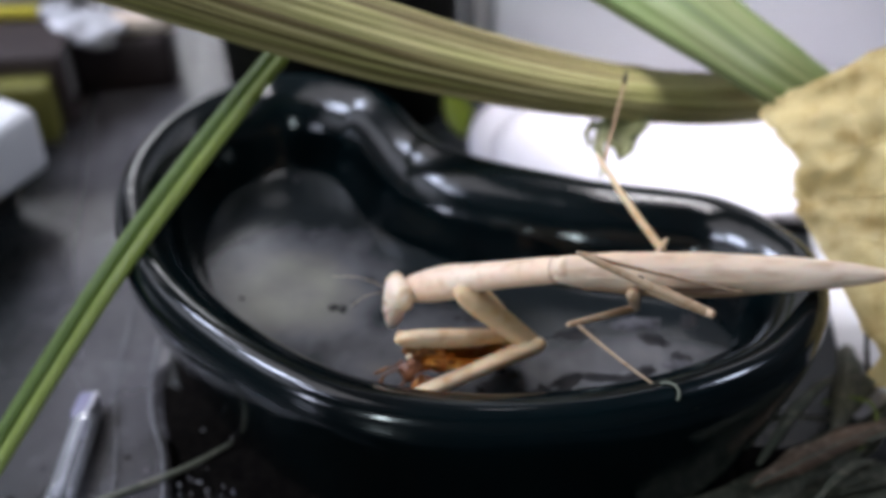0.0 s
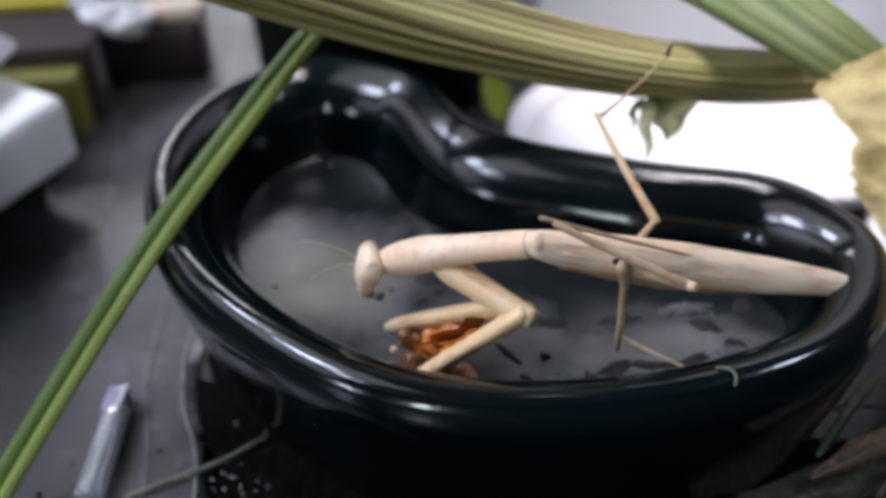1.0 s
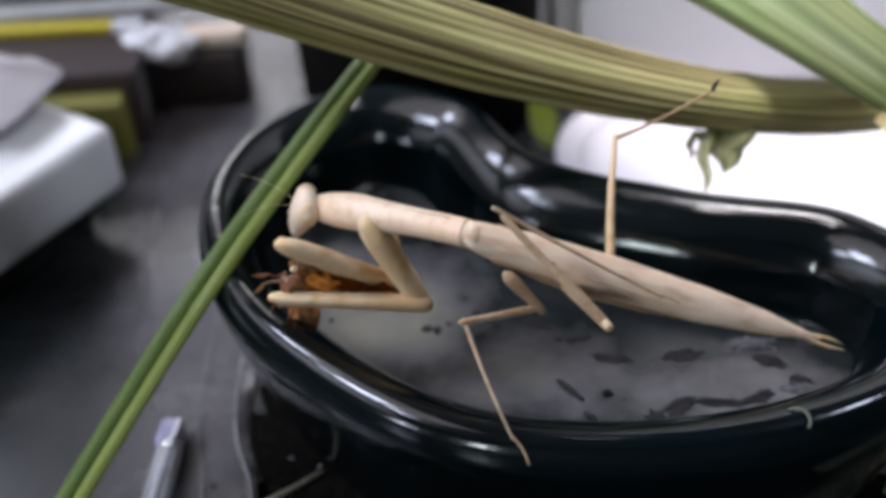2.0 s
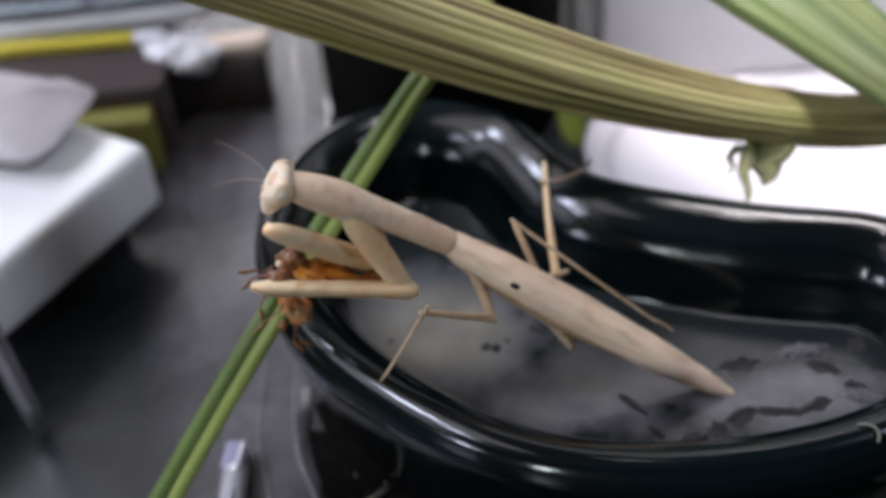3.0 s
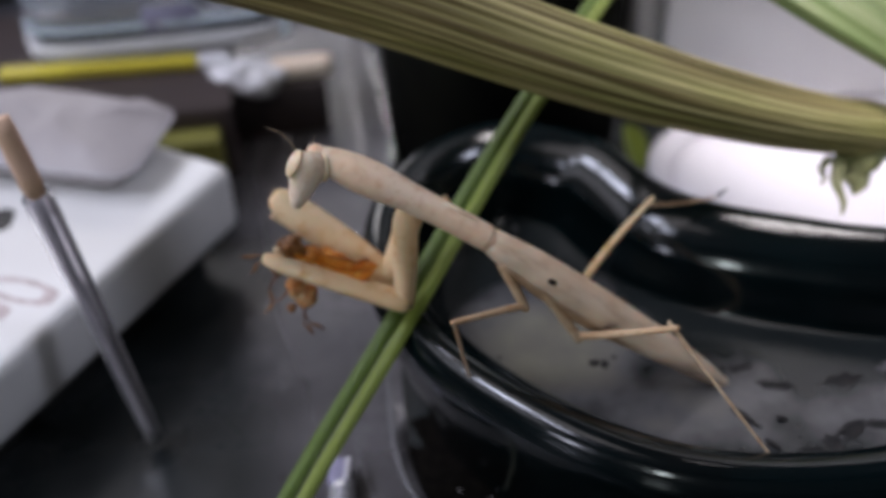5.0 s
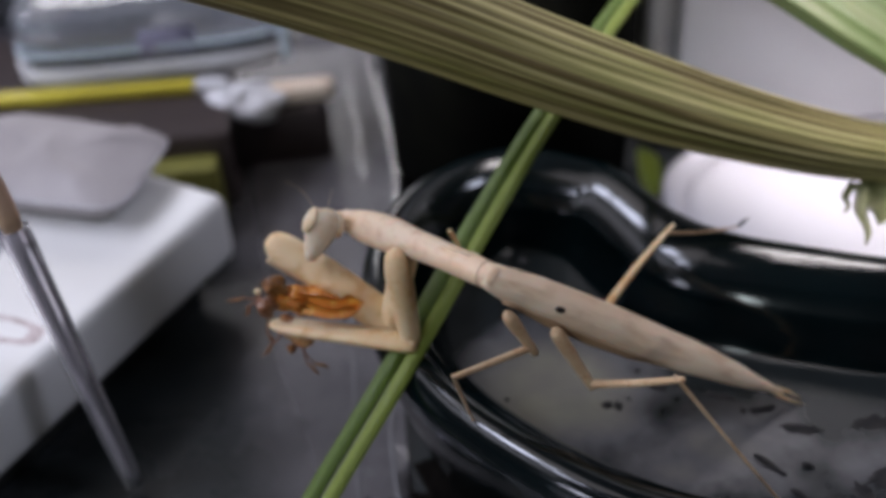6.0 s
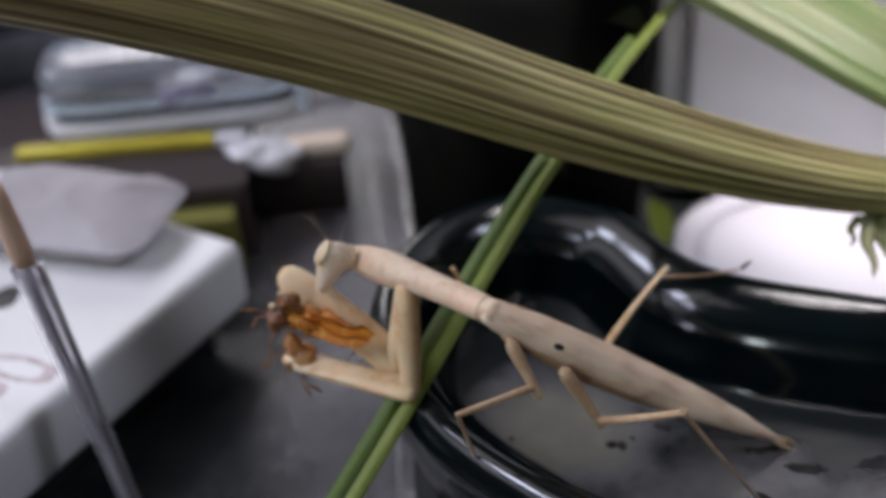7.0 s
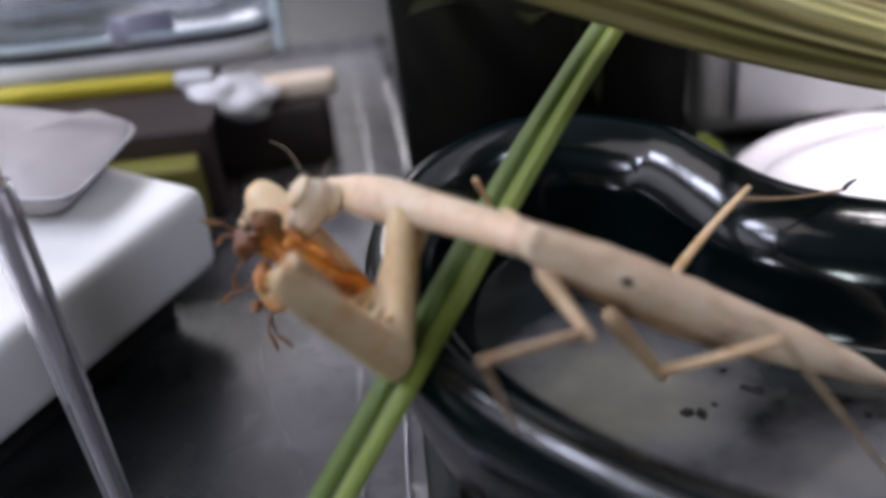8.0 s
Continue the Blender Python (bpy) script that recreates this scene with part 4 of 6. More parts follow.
def rounded_tub(rings_at, sx, sy, power=0.45, n=64, closed=False):
    """Rounded-oblong rings (scale, height in mm) joined into a wall."""
    bm = bmesh.new()
    rings = []
    for f, z in rings_at:
        rings.append([bm.verts.new(((sx - 1.2 * (1 - f) * 10) / 1000 * math.copysign(abs(math.cos(a)) ** power, math.cos(a)), (sy - 1.2 * (1 - f) * 10) / 1000 * math.copysign(abs(math.sin(a)) ** power, math.sin(a)), z / 1000))
                      for a in (2 * math.pi * (q + 0.5) / n for q in range(n))])
    for a, b in zip(rings, rings[1:] + ([rings[0]] if closed else [])):
        for q in range(n):
            bm.faces.new((a[q], a[(q + 1) % n], b[(q + 1) % n], b[q]))
    if not closed:
        bm.faces.new(list(reversed(rings[0])))
        bm.faces.new(rings[-1])
    bmesh.ops.recalc_face_normals(bm, faces=bm.faces)
    return bm


def build_case():
    """A clear lidded plastic case with pale paper and dark odds and ends inside."""
    c = thing("clear_case", "clear plastic lidded case on the book, blue highlights painted on its edges", "case", pose(-0.1005, 0.1201, 0.0192, 0, 0, 4))
    part("case_base", rounded_tub(((0.95, 0), (1.0, 0.8), (1.03, 4.8), (0.95, 4.8), (0.92, 1.2), (0.5, 1.2)), 29.5, 11.5), RAG, c, "white translucent base tray")
    part("case_lid", rounded_tub(((1.0, 7.8), (1.0, 15.2), (0.9, 16.8), (0.5, 17.2)), 29.0, 11.0), HAZE_WHITE, c, "milky clear lid")
    part("folded_cloth", rounded_tub(((0.9, 3.0), (0.93, 4.0), (0.93, 7.6), (0.5, 7.9)), 28.5, 10.0), CLOTH, c, "dark grey folded contents")
    # pale blue paints the highlights on the clear rim and corners
    part("rim", rounded_tub(((1.01, 7.0), (1.05, 7.4), (1.05, 8.4), (1.01, 8.6)), 29.0, 11.0, closed=True), ICE, c, "clear rim with its blue highlight in the colour")
    for x, y in ((29.2, -9.2), (28.6, 8.5)):
        part("corner_rib", loft([mm(x, y, 1 + q) for q in range(14)], [0.0011] * 14, 10, up=(0, 1, 0)), ICE, c, "clear corner with its blue highlight in the colour")
    part("paper_slip", slab(0.012, 0.0006, 0.006, 0.0002, 1), LILAC, c, "lilac slip of paper").matrix_basis = pose(0.004, -0.0112, 0.0062, 0, 0, 2)


STICK_FOOT, STICK_TOP = Vector((-0.0905, 0.0065, 0.0026)), Vector((-0.1012, 0.0135, 0.0504))
stick = thing("plastic_stick", "slim smoky plastic stick with a pale wooden tip", "stick", Matrix.Translation(STICK_FOOT))


def build_clutter():
    a, b = STICK_FOOT, STICK_TOP
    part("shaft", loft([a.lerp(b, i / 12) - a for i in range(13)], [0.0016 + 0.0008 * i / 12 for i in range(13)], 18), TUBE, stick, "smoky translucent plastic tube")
    # opaque strips paint the see-through tube's lighter middle and dark edges
    part("core", loft([a.lerp(b, i / 12) + Vector((-0.0006, 0, 0.0002)) - a for i in range(13)], [0.0008 + 0.0004 * i / 12 for i in range(13)], 8), GREY_STICK, stick, "pale strip painting the tube's lighter middle")
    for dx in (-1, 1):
        part("tube_edge_strip", loft([a.lerp(b, i / 12) + Vector((dx * (0.00125 + 0.0006 * i / 12), 0, 0)) - a for i in range(13)], [0.00028] * 13, 8), BROWN, stick, "dark strip painting the tube's dark edge")
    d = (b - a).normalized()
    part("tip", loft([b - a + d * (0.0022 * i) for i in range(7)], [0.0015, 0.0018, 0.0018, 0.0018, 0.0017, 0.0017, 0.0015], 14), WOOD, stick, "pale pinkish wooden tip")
    k = thing("dark_book", "dark grey-brown closed book lying flat", "book", pose(-0.128, 0.110, 0.0, 0, 0, 2))
    part("cover", slab(0.09, 0.05, 0.0015, 0.0006), BROWN, k).matrix_basis = pose(0, 0, 0.0175)
    part("cover", slab(0.09, 0.05, 0.0015, 0.0006), BROWN, k)
    part("spine_board", slab(0.09, 0.003, 0.0185, 0.0012), BROWN, k).matrix_basis = pose(0, -0.0245, 0.0003)
    part("page_block", slab(0.086, 0.045, 0.016, 0.0005), WHITE_BOX, k, "block of pale pages").matrix_basis = pose(0, 0.0005, 0.0015)
    r = thing("yellow_ruler", "yellow plastic ruler with a pale end on the dark book", "ruler", pose(-0.1125, 0.1032, 0.0192, 0, 0, 0.5))
    part("strip", slab(0.044, 0.0036, 0.0022, 0.0005), YELLOW, r)
    part("pale_end", slab(0.007, 0.0036, 0.0022, 0.0005), RAG, r, "pale worn end").location = (0.0257, 0, 0)
    build_case()
    dc = thing("dark_cloth", "folded dark blue-grey cloth behind the book", "cloth", pose(-0.150, 0.158, 0.0, 0, 0, 10))
    for k, (w, d, h, z) in enumerate(((0.075, 0.034, 0.016, 0.0), (0.070, 0.032, 0.016, 0.0155), (0.062, 0.030, 0.015, 0.031))):
        bm = slab(w, d, h, 0.006, 4)
        bmesh.ops.subdivide_edges(bm, edges=bm.edges[:], cuts=2, use_grid_fill=True)
        for v in bm.verts:
            v.co += Vector((noise.noise(v.co * 60 + Vector((k, 0, 0))), noise.noise(v.co * 60 + Vector((0, k, 3))), 0.4 * noise.noise(v.co * 70) * (v.co.z > 0.004))) * 0.003
        part("fold", bm, CLOTH, dc).location = (0.003 * k, 0.001 * k, z)
    bk = thing("wooden_block", "small dark brown wooden block", "block", pose(-0.0755, 0.1075, 0.0, 0, 0, 4))
    part("block_body", slab(0.026, 0.014, 0.014, 0.002), BROWN, bk)
    e = thing("peach_eraser", "peach-coloured long eraser on the wooden block", "eraser", pose(-0.0702, 0.1045, 0.0142, 0, 0, 3))
    part("eraser_body", slab(0.0195, 0.0046, 0.0045, 0.0018), PEACH, e)
    ts = thing("crumpled_tissue", "crumpled white tissue beside the eraser", "tissue", pose(-0.0790, 0.1005, 0.0142))
    bm = bmesh.new()
    bmesh.ops.create_icosphere(bm, subdivisions=4, radius=0.0058, matrix=Matrix.Diagonal((1.5, 0.85, 0.55, 1)))
    for v in bm.verts:
        v.co += v.co.normalized() * (noise.noise(v.co * 210) * 0.0030 + abs(noise.noise(v.co * 420)) * 0.0012)
    part("paper", bm, RAG, ts).location = (0, 0, 0.003)
    o = thing("olive_packet", "small olive-yellow card packet standing by the box", "packet", pose(-0.0938, 0.082, 0.0, 0, 0, 3))
    part("packet_body", slab(0.018, 0.006, 0.0145, 0.001), OLIVE, o)
    p = thing("plant_pot", "black plastic plant pot with dark foliage behind the dish", "pot", pose(-0.0222, 0.100, 0.0))
    bm = bmesh.new()
    bmesh.ops.create_cone(bm, segments=48, radius1=0.0262, radius2=0.0282, depth=0.06, cap_ends=True)
    bmesh.ops.translate(bm, verts=bm.verts, vec=(0, 0, 0.03))
    part("pot_wall", bm, POT, p)
    rng = random.Random(7)
    for i in range(26):
        a = rng.uniform(0, 2 * math.pi)
        r0, z0 = rng.uniform(0.004, 0.022), rng.uniform(0.02, 0.06)
        s = Vector((math.cos(a) * r0, math.sin(a) * r0 - 0.012, z0))
        d = Vector((math.cos(a) * rng.uniform(0.006, 0.016), math.sin(a) * rng.uniform(0.005, 0.015), rng.uniform(-0.005, 0.03)))
        w0 = rng.uniform(0.002, 0.005)
        path = [s + d * (q / 8) + Vector((0, 0, -0.008 * (q / 8) ** 2)) for q in range(9)]
        part("leaf", blade(path, lambda u, w0=w0: w0 * math.sin(math.pi * min(0.98, u * 0.92 + 0.06))), MOSS, p)
    path = [mm(23.7 + 0.5 * q, -24 - 0.4 * q, 14 - 1.3 * q) for q in range(9)]
    part("leaf", blade(path, lambda u: 0.0045 * math.sin(math.pi * min(0.98, u * 0.9 + 0.07))), LIME, p, "bright yellow-green leaf")
    wp = thing("white_tray", "flat white enamel tray lying behind the dish", "tray", pose(0.062, 0.0675, 0.0))

    def oval(rings_at, name, closed, label=""):
        bm = bmesh.new()
        rings = []
        for f, z in rings_at:
            rings.append([bm.verts.new((0.056 * f * math.copysign(abs(math.cos(a)) ** 0.7, math.cos(a)), 0.0275 * f * math.copysign(abs(math.sin(a)) ** 0.8, math.sin(a)), z))
                          for a in (2 * math.pi * q / 72 for q in range(72))])
        for a, b in zip(rings, rings[1:] + ([rings[0]] if closed else [])):
            for q in range(72):
                bm.faces.new((a[q], a[(q + 1) % 72], b[(q + 1) % 72], b[q]))
        if not closed:
            bm.faces.new(list(reversed(rings[0])))
            bm.faces.new(rings[-1])
        bmesh.ops.recalc_face_normals(bm, faces=bm.faces)
        part(name, bm, WHITE_GLOSS, wp, label)
    oval(((0.80, 0.0), (0.90, 0.0006), (0.91, 0.0022), (0.84, 0.0018), (0.4, 0.0018)), "tray_plate", False)
    oval(((0.905, 0.0008), (0.93, 0.0010), (1.0, 0.0048), (0.985, 0.0054), (0.912, 0.0026)), "tray_rim", True, "raised white rim")
    wb = thing("white_cabinet", "smooth white plastic storage cabinet behind the tray", "cabinet", pose(0.1235, 0.157, 0.0))
    part("cabinet_body", slab(0.235, 0.12, 0.16, 0.006, 4), PANEL, wb)
    part("drawer_front", slab(0.222, 0.004, 0.148, 0.0010, 2), PANEL, wb).matrix_basis = pose(0, -0.0618, 0.0058)
    ct = thing("plastic_film", "clear plastic film beneath the dish, the table's sheen painted in its pale colour", "film")
    bm = bmesh.new()
    left = spline([(-0.083, -0.060, 0), (-0.0810, -0.016, 0), (-0.0820, 0.012, 0), (-0.0850, 0.040, 0), (-0.0890, 0.070, 0), (-0.096, 0.16, 0)], 40)
    right = spline([(-0.036, -0.060, 0), (-0.043, -0.018, 0), (-0.0485, 0.0, 0), (-0.049, 0.05, 0), (-0.046, 0.095, 0), (-0.0525, 0.16, 0)], 40)
    rows = []
    for a, b in zip(left, right):
        rows.append([bm.verts.new(a.lerp(b, q / 12) + Vector((0, 0, 0.0006 + 0.0003 * (q == 0) + 0.00025 * noise.noise(a.lerp(b, q / 12) * 60)))) for q in range(13)])
    for a, b in zip(rows, rows[1:]):
        for q in range(12):
            bm.faces.new((a[q], a[q + 1], b[q + 1], b[q]))
    bmesh.ops.solidify(bm, geom=bm.faces[:], thickness=0.0002)
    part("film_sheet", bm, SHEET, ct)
    for f0, f1, w in ((0.92, 0.94, 0.16), (0.70, 0.80, 0.1)):
        pts = [a.lerp(b, f0 + (f1 - f0) * q / 40) + Vector((0.0005 * noise.noise(Vector((q * 0.2, f0 * 9, 0))), 0, 0.0012)) for q, (a, b) in enumerate(zip(left, right))]
        part("film_crease", loft(pts, [w / 1000] * len(pts), 6), HAZE, ct, "pale folded crease of the film")
    tb = thing("clear_tube", "short clear plastic tube on the film, its gleams painted as white strips", "tube")
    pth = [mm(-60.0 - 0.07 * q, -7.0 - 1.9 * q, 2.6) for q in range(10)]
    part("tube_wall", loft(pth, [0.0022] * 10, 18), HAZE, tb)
    # opaque white strips paint the gleams on the clear plastic
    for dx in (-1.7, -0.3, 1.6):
        part("tube_edge_strip", loft([p + mm(dx, 0, 1.2 if dx > -1 and dx < 1 else 0.4) for p in pth], [0.00042] * 10, 6), WHITE_GLOSS, tb, "white strip painting a gleam along the tube")
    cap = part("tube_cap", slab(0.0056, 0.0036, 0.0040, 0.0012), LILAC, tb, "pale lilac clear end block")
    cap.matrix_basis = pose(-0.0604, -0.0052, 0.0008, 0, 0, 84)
    part("cap_gleam_strip", slab(0.0046, 0.0009, 0.0044, 0.0003), WHITE_GLOSS, tb, "white strip painting the gleam on the end block").matrix_basis = pose(-0.0590, -0.0054, 0.0008, 0, 0, 84)


build_clutter()


def build_litter():
    rng = random.Random(11)
    tw = thing("dry_twig", "thin pale dry twig lying on the table", "twig")
    part("twig", loft(spline([(-0.0353, -0.0120, 0.0014), (-0.0429, -0.0176, 0.0015), (-0.0556, -0.0235, 0.0011)], 16), [0.00024 + 0.000016 * i for i in range(17)], 8), LITTER, tw)
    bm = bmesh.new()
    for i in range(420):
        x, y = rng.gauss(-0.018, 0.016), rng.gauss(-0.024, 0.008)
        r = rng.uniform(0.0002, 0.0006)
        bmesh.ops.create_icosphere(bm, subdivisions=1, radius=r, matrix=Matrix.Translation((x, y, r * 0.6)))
    tagged(part("soil_crumbs", bm, SOIL_AND_SHADE), "dark soil crumbs scattered on the table", "soil", kind="stuff")
    bm = bmesh.new()
    for i in range(260):
        x, y = rng.gauss(-0.024, 0.014), rng.gauss(-0.022, 0.008)
        r = rng.uniform(0.00008, 0.00022)
        bmesh.ops.create_icosphere(bm, subdivisions=1, radius=r, matrix=Matrix.Translation((x, y, r + 0.0003)))
    tagged(part("pale_grit", bm, RAG), "pale grit among the soil", "grit", kind="stuff")
    # black sheets paint the dish's shadow onto the table
    edge_bed = flake("dish_shade_sheet", -35, -11, 0.014, 0.024, 14, 0.0001, SOIL_AND_SHADE, "ragged black sheet painting the dish's shadow on the table", "soil", 31, "", 0.0003)
    tagged(edge_bed, "ragged black sheet painting the dish's shadow on the table", "soil", kind="stuff")
    bed = flake("dish_shade_sheet", 10, -36, 0.068, 0.036, -3, 0.0002, SOIL_AND_SHADE, "thin black sheet painting the shadow under the dish edge", "soil", 77, "", 0.0008)
    tagged(bed, "thin black sheet painting the shadow under the dish edge", "soil", kind="stuff")
    leaves = (("broad grey-green withered leaf lying beside the dish", LITTER, 5.0, 0.3, ((30, -33, 2), (44, -29, 3), (57, -27.5, 4.5), (73, -24, 5))),
              ("flat wide grey-green withered leaf on the soil", LITTER, 6.0, -0.2, ((44, -38, 2), (60, -35, 4), (82, -31, 5))),
              ("narrow brown withered leaf beside the dish", LITTER_BROWN, 2.6, 0.2, ((46, -27.5, 5.5), (57.5, -22.7, 7.5), (71, -17.2, 8.5))),
              ("drooping grey-green withered leaf leaning on the litter", LITTER, 2.4, 0.3, ((70.5, 6, 2), (65.8, -7, 7), (60, -21, 6))),
              ("short grey-green withered leaf beside the dish", LITTER, 1.9, -0.3, ((76, 1, 3), (69.5, -7, 6.5), (63.5, -15, 6.5))),
              ("long grey-green withered leaf beside the dish", LITTER, 3.0, 0.25, ((54, -29, 3), (63, -20.6, 5.5), (75, -11, 7))),
              ("slender pale withered leaf against the dish", LITTER, 1.1, 0.2, ((48.4, -21.8, 4), (55.6, -14.8, 9), (63.3, -6.8, 8))))
    for k, (label, material, w, curl, pts) in enumerate(leaves):
        lf = thing("withered_leaf", label, "leaf", group="withered leaves beside the dish")
        path = [p / 1000 + Vector((0, 0, 0.0005 * noise.noise(p * 0.3 + Vector((k, 0, 0))))) for p in spline(pts, 22)]
        part("leaf_blade", blade(path, lambda u, w=w, k=k: w / 1000 * math.sin(math.pi * min(0.97, 0.06 + 0.9 * u)) ** 0.7 * (1 + 0.12 * math.sin(17 * u + k)), 0.3, curl), material, lf)
        part("midrib", loft([p + Vector((0, 0, 0.0002)) for p in path], [0.00025 * (1 - 0.6 * q / 22) for q in range(23)], 6), LITTER, lf)
    g = thing("curled_tendril", "thin pale green curled tendril in the litter", "tendril")
    part("tendril", loft([p / 1000 for p in spline([(62, -9, 4), (65, -10.8, 7), (67.6, -14, 8.5), (67.0, -18.5, 7.5), (63.8, -21.5, 6)], 30)], [0.00028] * 31, 8), PALE_GRASS, g)
    k = thing("dark_twig", "short dark twig standing up in the litter", "twig")
    part("twig", loft([p / 1000 for p in spline([(70.6, -7, 1), (69.9, -5.2, 6), (69.0, -3.6, 12), (68.6, -2.6, 17)], 14)], [0.0006 - 0.00002 * q for q in range(15)], 8), BLACK, k)
    h = thing("straw_sliver", "small pale hooked straw sliver stuck on the dish rim", "straw")
    part("sliver", loft([p / 1000 for p in spline([(28.4, -33.6, 34.6), (29.4, -34.0, 35.1), (30.3, -34.8, 35.1), (30.6, -35.6, 34.6), (30.4, -36.2, 33.9)], 16)], [0.00022] * 17, 7), LITTER, h)
    sc = thing("plastic_scrap", "small pale scrap of plastic in the litter", "scrap")
    part("scrap", loft([p / 1000 for p in spline([(67.5, -9.2, 3.2), (71, -9.0, 4.2), (76, -8.6, 4.6)], 10)], [0.0004, 0.0008, 0.0010, 0.0011, 0.0010, 0.0011, 0.0012, 0.0011, 0.0010, 0.0009, 0.0005], 10, 0.6), RAG, sc)
    sh = thing("paper_sheet", "pale lilac-white sheet of paper lying on the table", "paper")
    bm = slab(0.060, 0.050, 0.0004, 0.0001, 1)
    part("sheet", bm, PANEL, sh).matrix_basis = pose(0.100, 0.012, 0.0003, 0, 0, -6)
    for i in range(9):
        g = thing("dry_grass_blade", "withered grey-green grass blade beside the dish", "grass", group="dry litter beside the dish")
        x, y = rng.uniform(0.05, 0.085), rng.uniform(-0.045, -0.012)
        a = rng.uniform(-0.2, 0.7)
        ln = rng.uniform(0.015, 0.03)
        z, up = rng.uniform(0.002, 0.006), rng.uniform(0.001, 0.005)
        path = [Vector((x + math.cos(a) * ln * (q / 12 - 0.5), y + math.sin(a) * ln * (q / 12 - 0.5), z + up * math.sin(math.pi * q / 12))) for q in range(13)]
        w = rng.uniform(0.0005, 0.0013)
        part("blade", blade(path, lambda u, w=w: w * (1 - 0.7 * abs(2 * u - 1))), LITTER, g)


build_litter()


# ---- what moves ----
def motions():
    walk(mantis, [(t, pose(x / 1000, y / 1000, z / 1000, a, b, c)) for t, x, y, z, a, b, c in (
        (0, 15.78, -20.86, 44.01, -0.0, 8.6, 7.5),
        (0.5, 12.37, -22.27, 45.74, 0.0, 11.3, 10.2),
        (1, 6.42, -21.97, 46.29, 0.0, 17.4, 8.5),
        (1.5, 0.93, -18.65, 48.25, -0.0, 27.3, 6.9),
        (2, -10.08, -15.46, 49.73, 0.0, 24.4, 2.5),
        (3.3, -22.56, -6.52, 47.44, -0.0, 36.6, -15.0),
        (3.5, -22.52, -7.49, 47.36, 0.0, 37.5, -18.4),
        (3.8, -24.88, -8.71, 51.69, 0.0, 49.5, -5.0),
        (4, -27.21, -7.74, 51.26, -0.0, 47.2, -7.9),
        (4.5, -35.32, -7.34, 53.59, 0.0, 43.1, -0.7),
        (5.8, -34.30, -8.61, 51.50, -0.0, 35.5, 3.1),
        (6, -35.83, -6.52, 52.50, 0.0, 33.6, 4.2),
        (6.5, -36.55, -6.92, 52.81, 0.0, 36.3, 3.9),
        (7, -35.79, -6.43, 52.07, -0.0, 34.7, 3.3),
        (7.5, -36.64, -5.77, 50.57, 0.0, 31.8, 4.0),
        (7.8, -36.24, -6.36, 50.31, 0.0, 32.9, 5.8),
        (8, -35.89, -6.38, 49.96, 0.0, 32.9, 6.9),
    )])
    walk(SEGMENTS["prothorax"], [(t, pose(x / 1000, y / 1000, z / 1000, a, b, c)) for t, x, y, z, a, b, c in (
        (0, -0.00, 0.00, 0.00, -5.4, 33.1, 145.1),
        (0.5, 0.00, 0.00, 0.00, -8.6, 32.4, 135.5),
        (1, 0.00, 0.00, 0.00, -13.3, 38.7, 135.8),
        (1.5, -0.00, -0.00, -0.00, -18.1, 30.3, 138.0),
        (2, -0.00, 0.00, 0.00, -15.1, 29.5, 141.5),
        (2.65, 0.00, 0.00, 0.00, 9.6, 13.1, 177.7),
        (3.3, 0.00, 0.00, -0.00, 20.7, -12.8, -155.2),
        (3.5, -0.00, 0.00, 0.00, 19.5, -6.4, -154.9),
        (3.8, -0.00, 0.00, -0.00, 18.6, -3.2, -164.4),
        (4, 0.00, 0.00, 0.00, 13.4, -7.4, -156.3),
        (4.5, 0.00, 0.00, 0.00, -11.0, -3.5, -162.0),
        (5.15, 0.00, 0.00, 0.00, -15.1, 17.6, 157.3),
        (5.8, 0.00, 0.00, -0.00, -34.4, 30.0, 109.3),
        (6, -0.00, 0.00, 0.00, -28.1, 27.5, 122.3),
        (6.5, 0.00, 0.00, 0.00, -31.3, 26.0, 119.2),
        (7, -0.00, -0.00, -0.00, -28.1, 27.2, 124.3),
        (7.5, 0.00, 0.00, 0.00, -24.7, 24.5, 127.5),
        (7.8, -0.00, 0.00, 0.00, -27.1, 25.2, 123.2),
        (8, 0.00, 0.00, -0.00, -27.0, 26.2, 123.6),
    )])
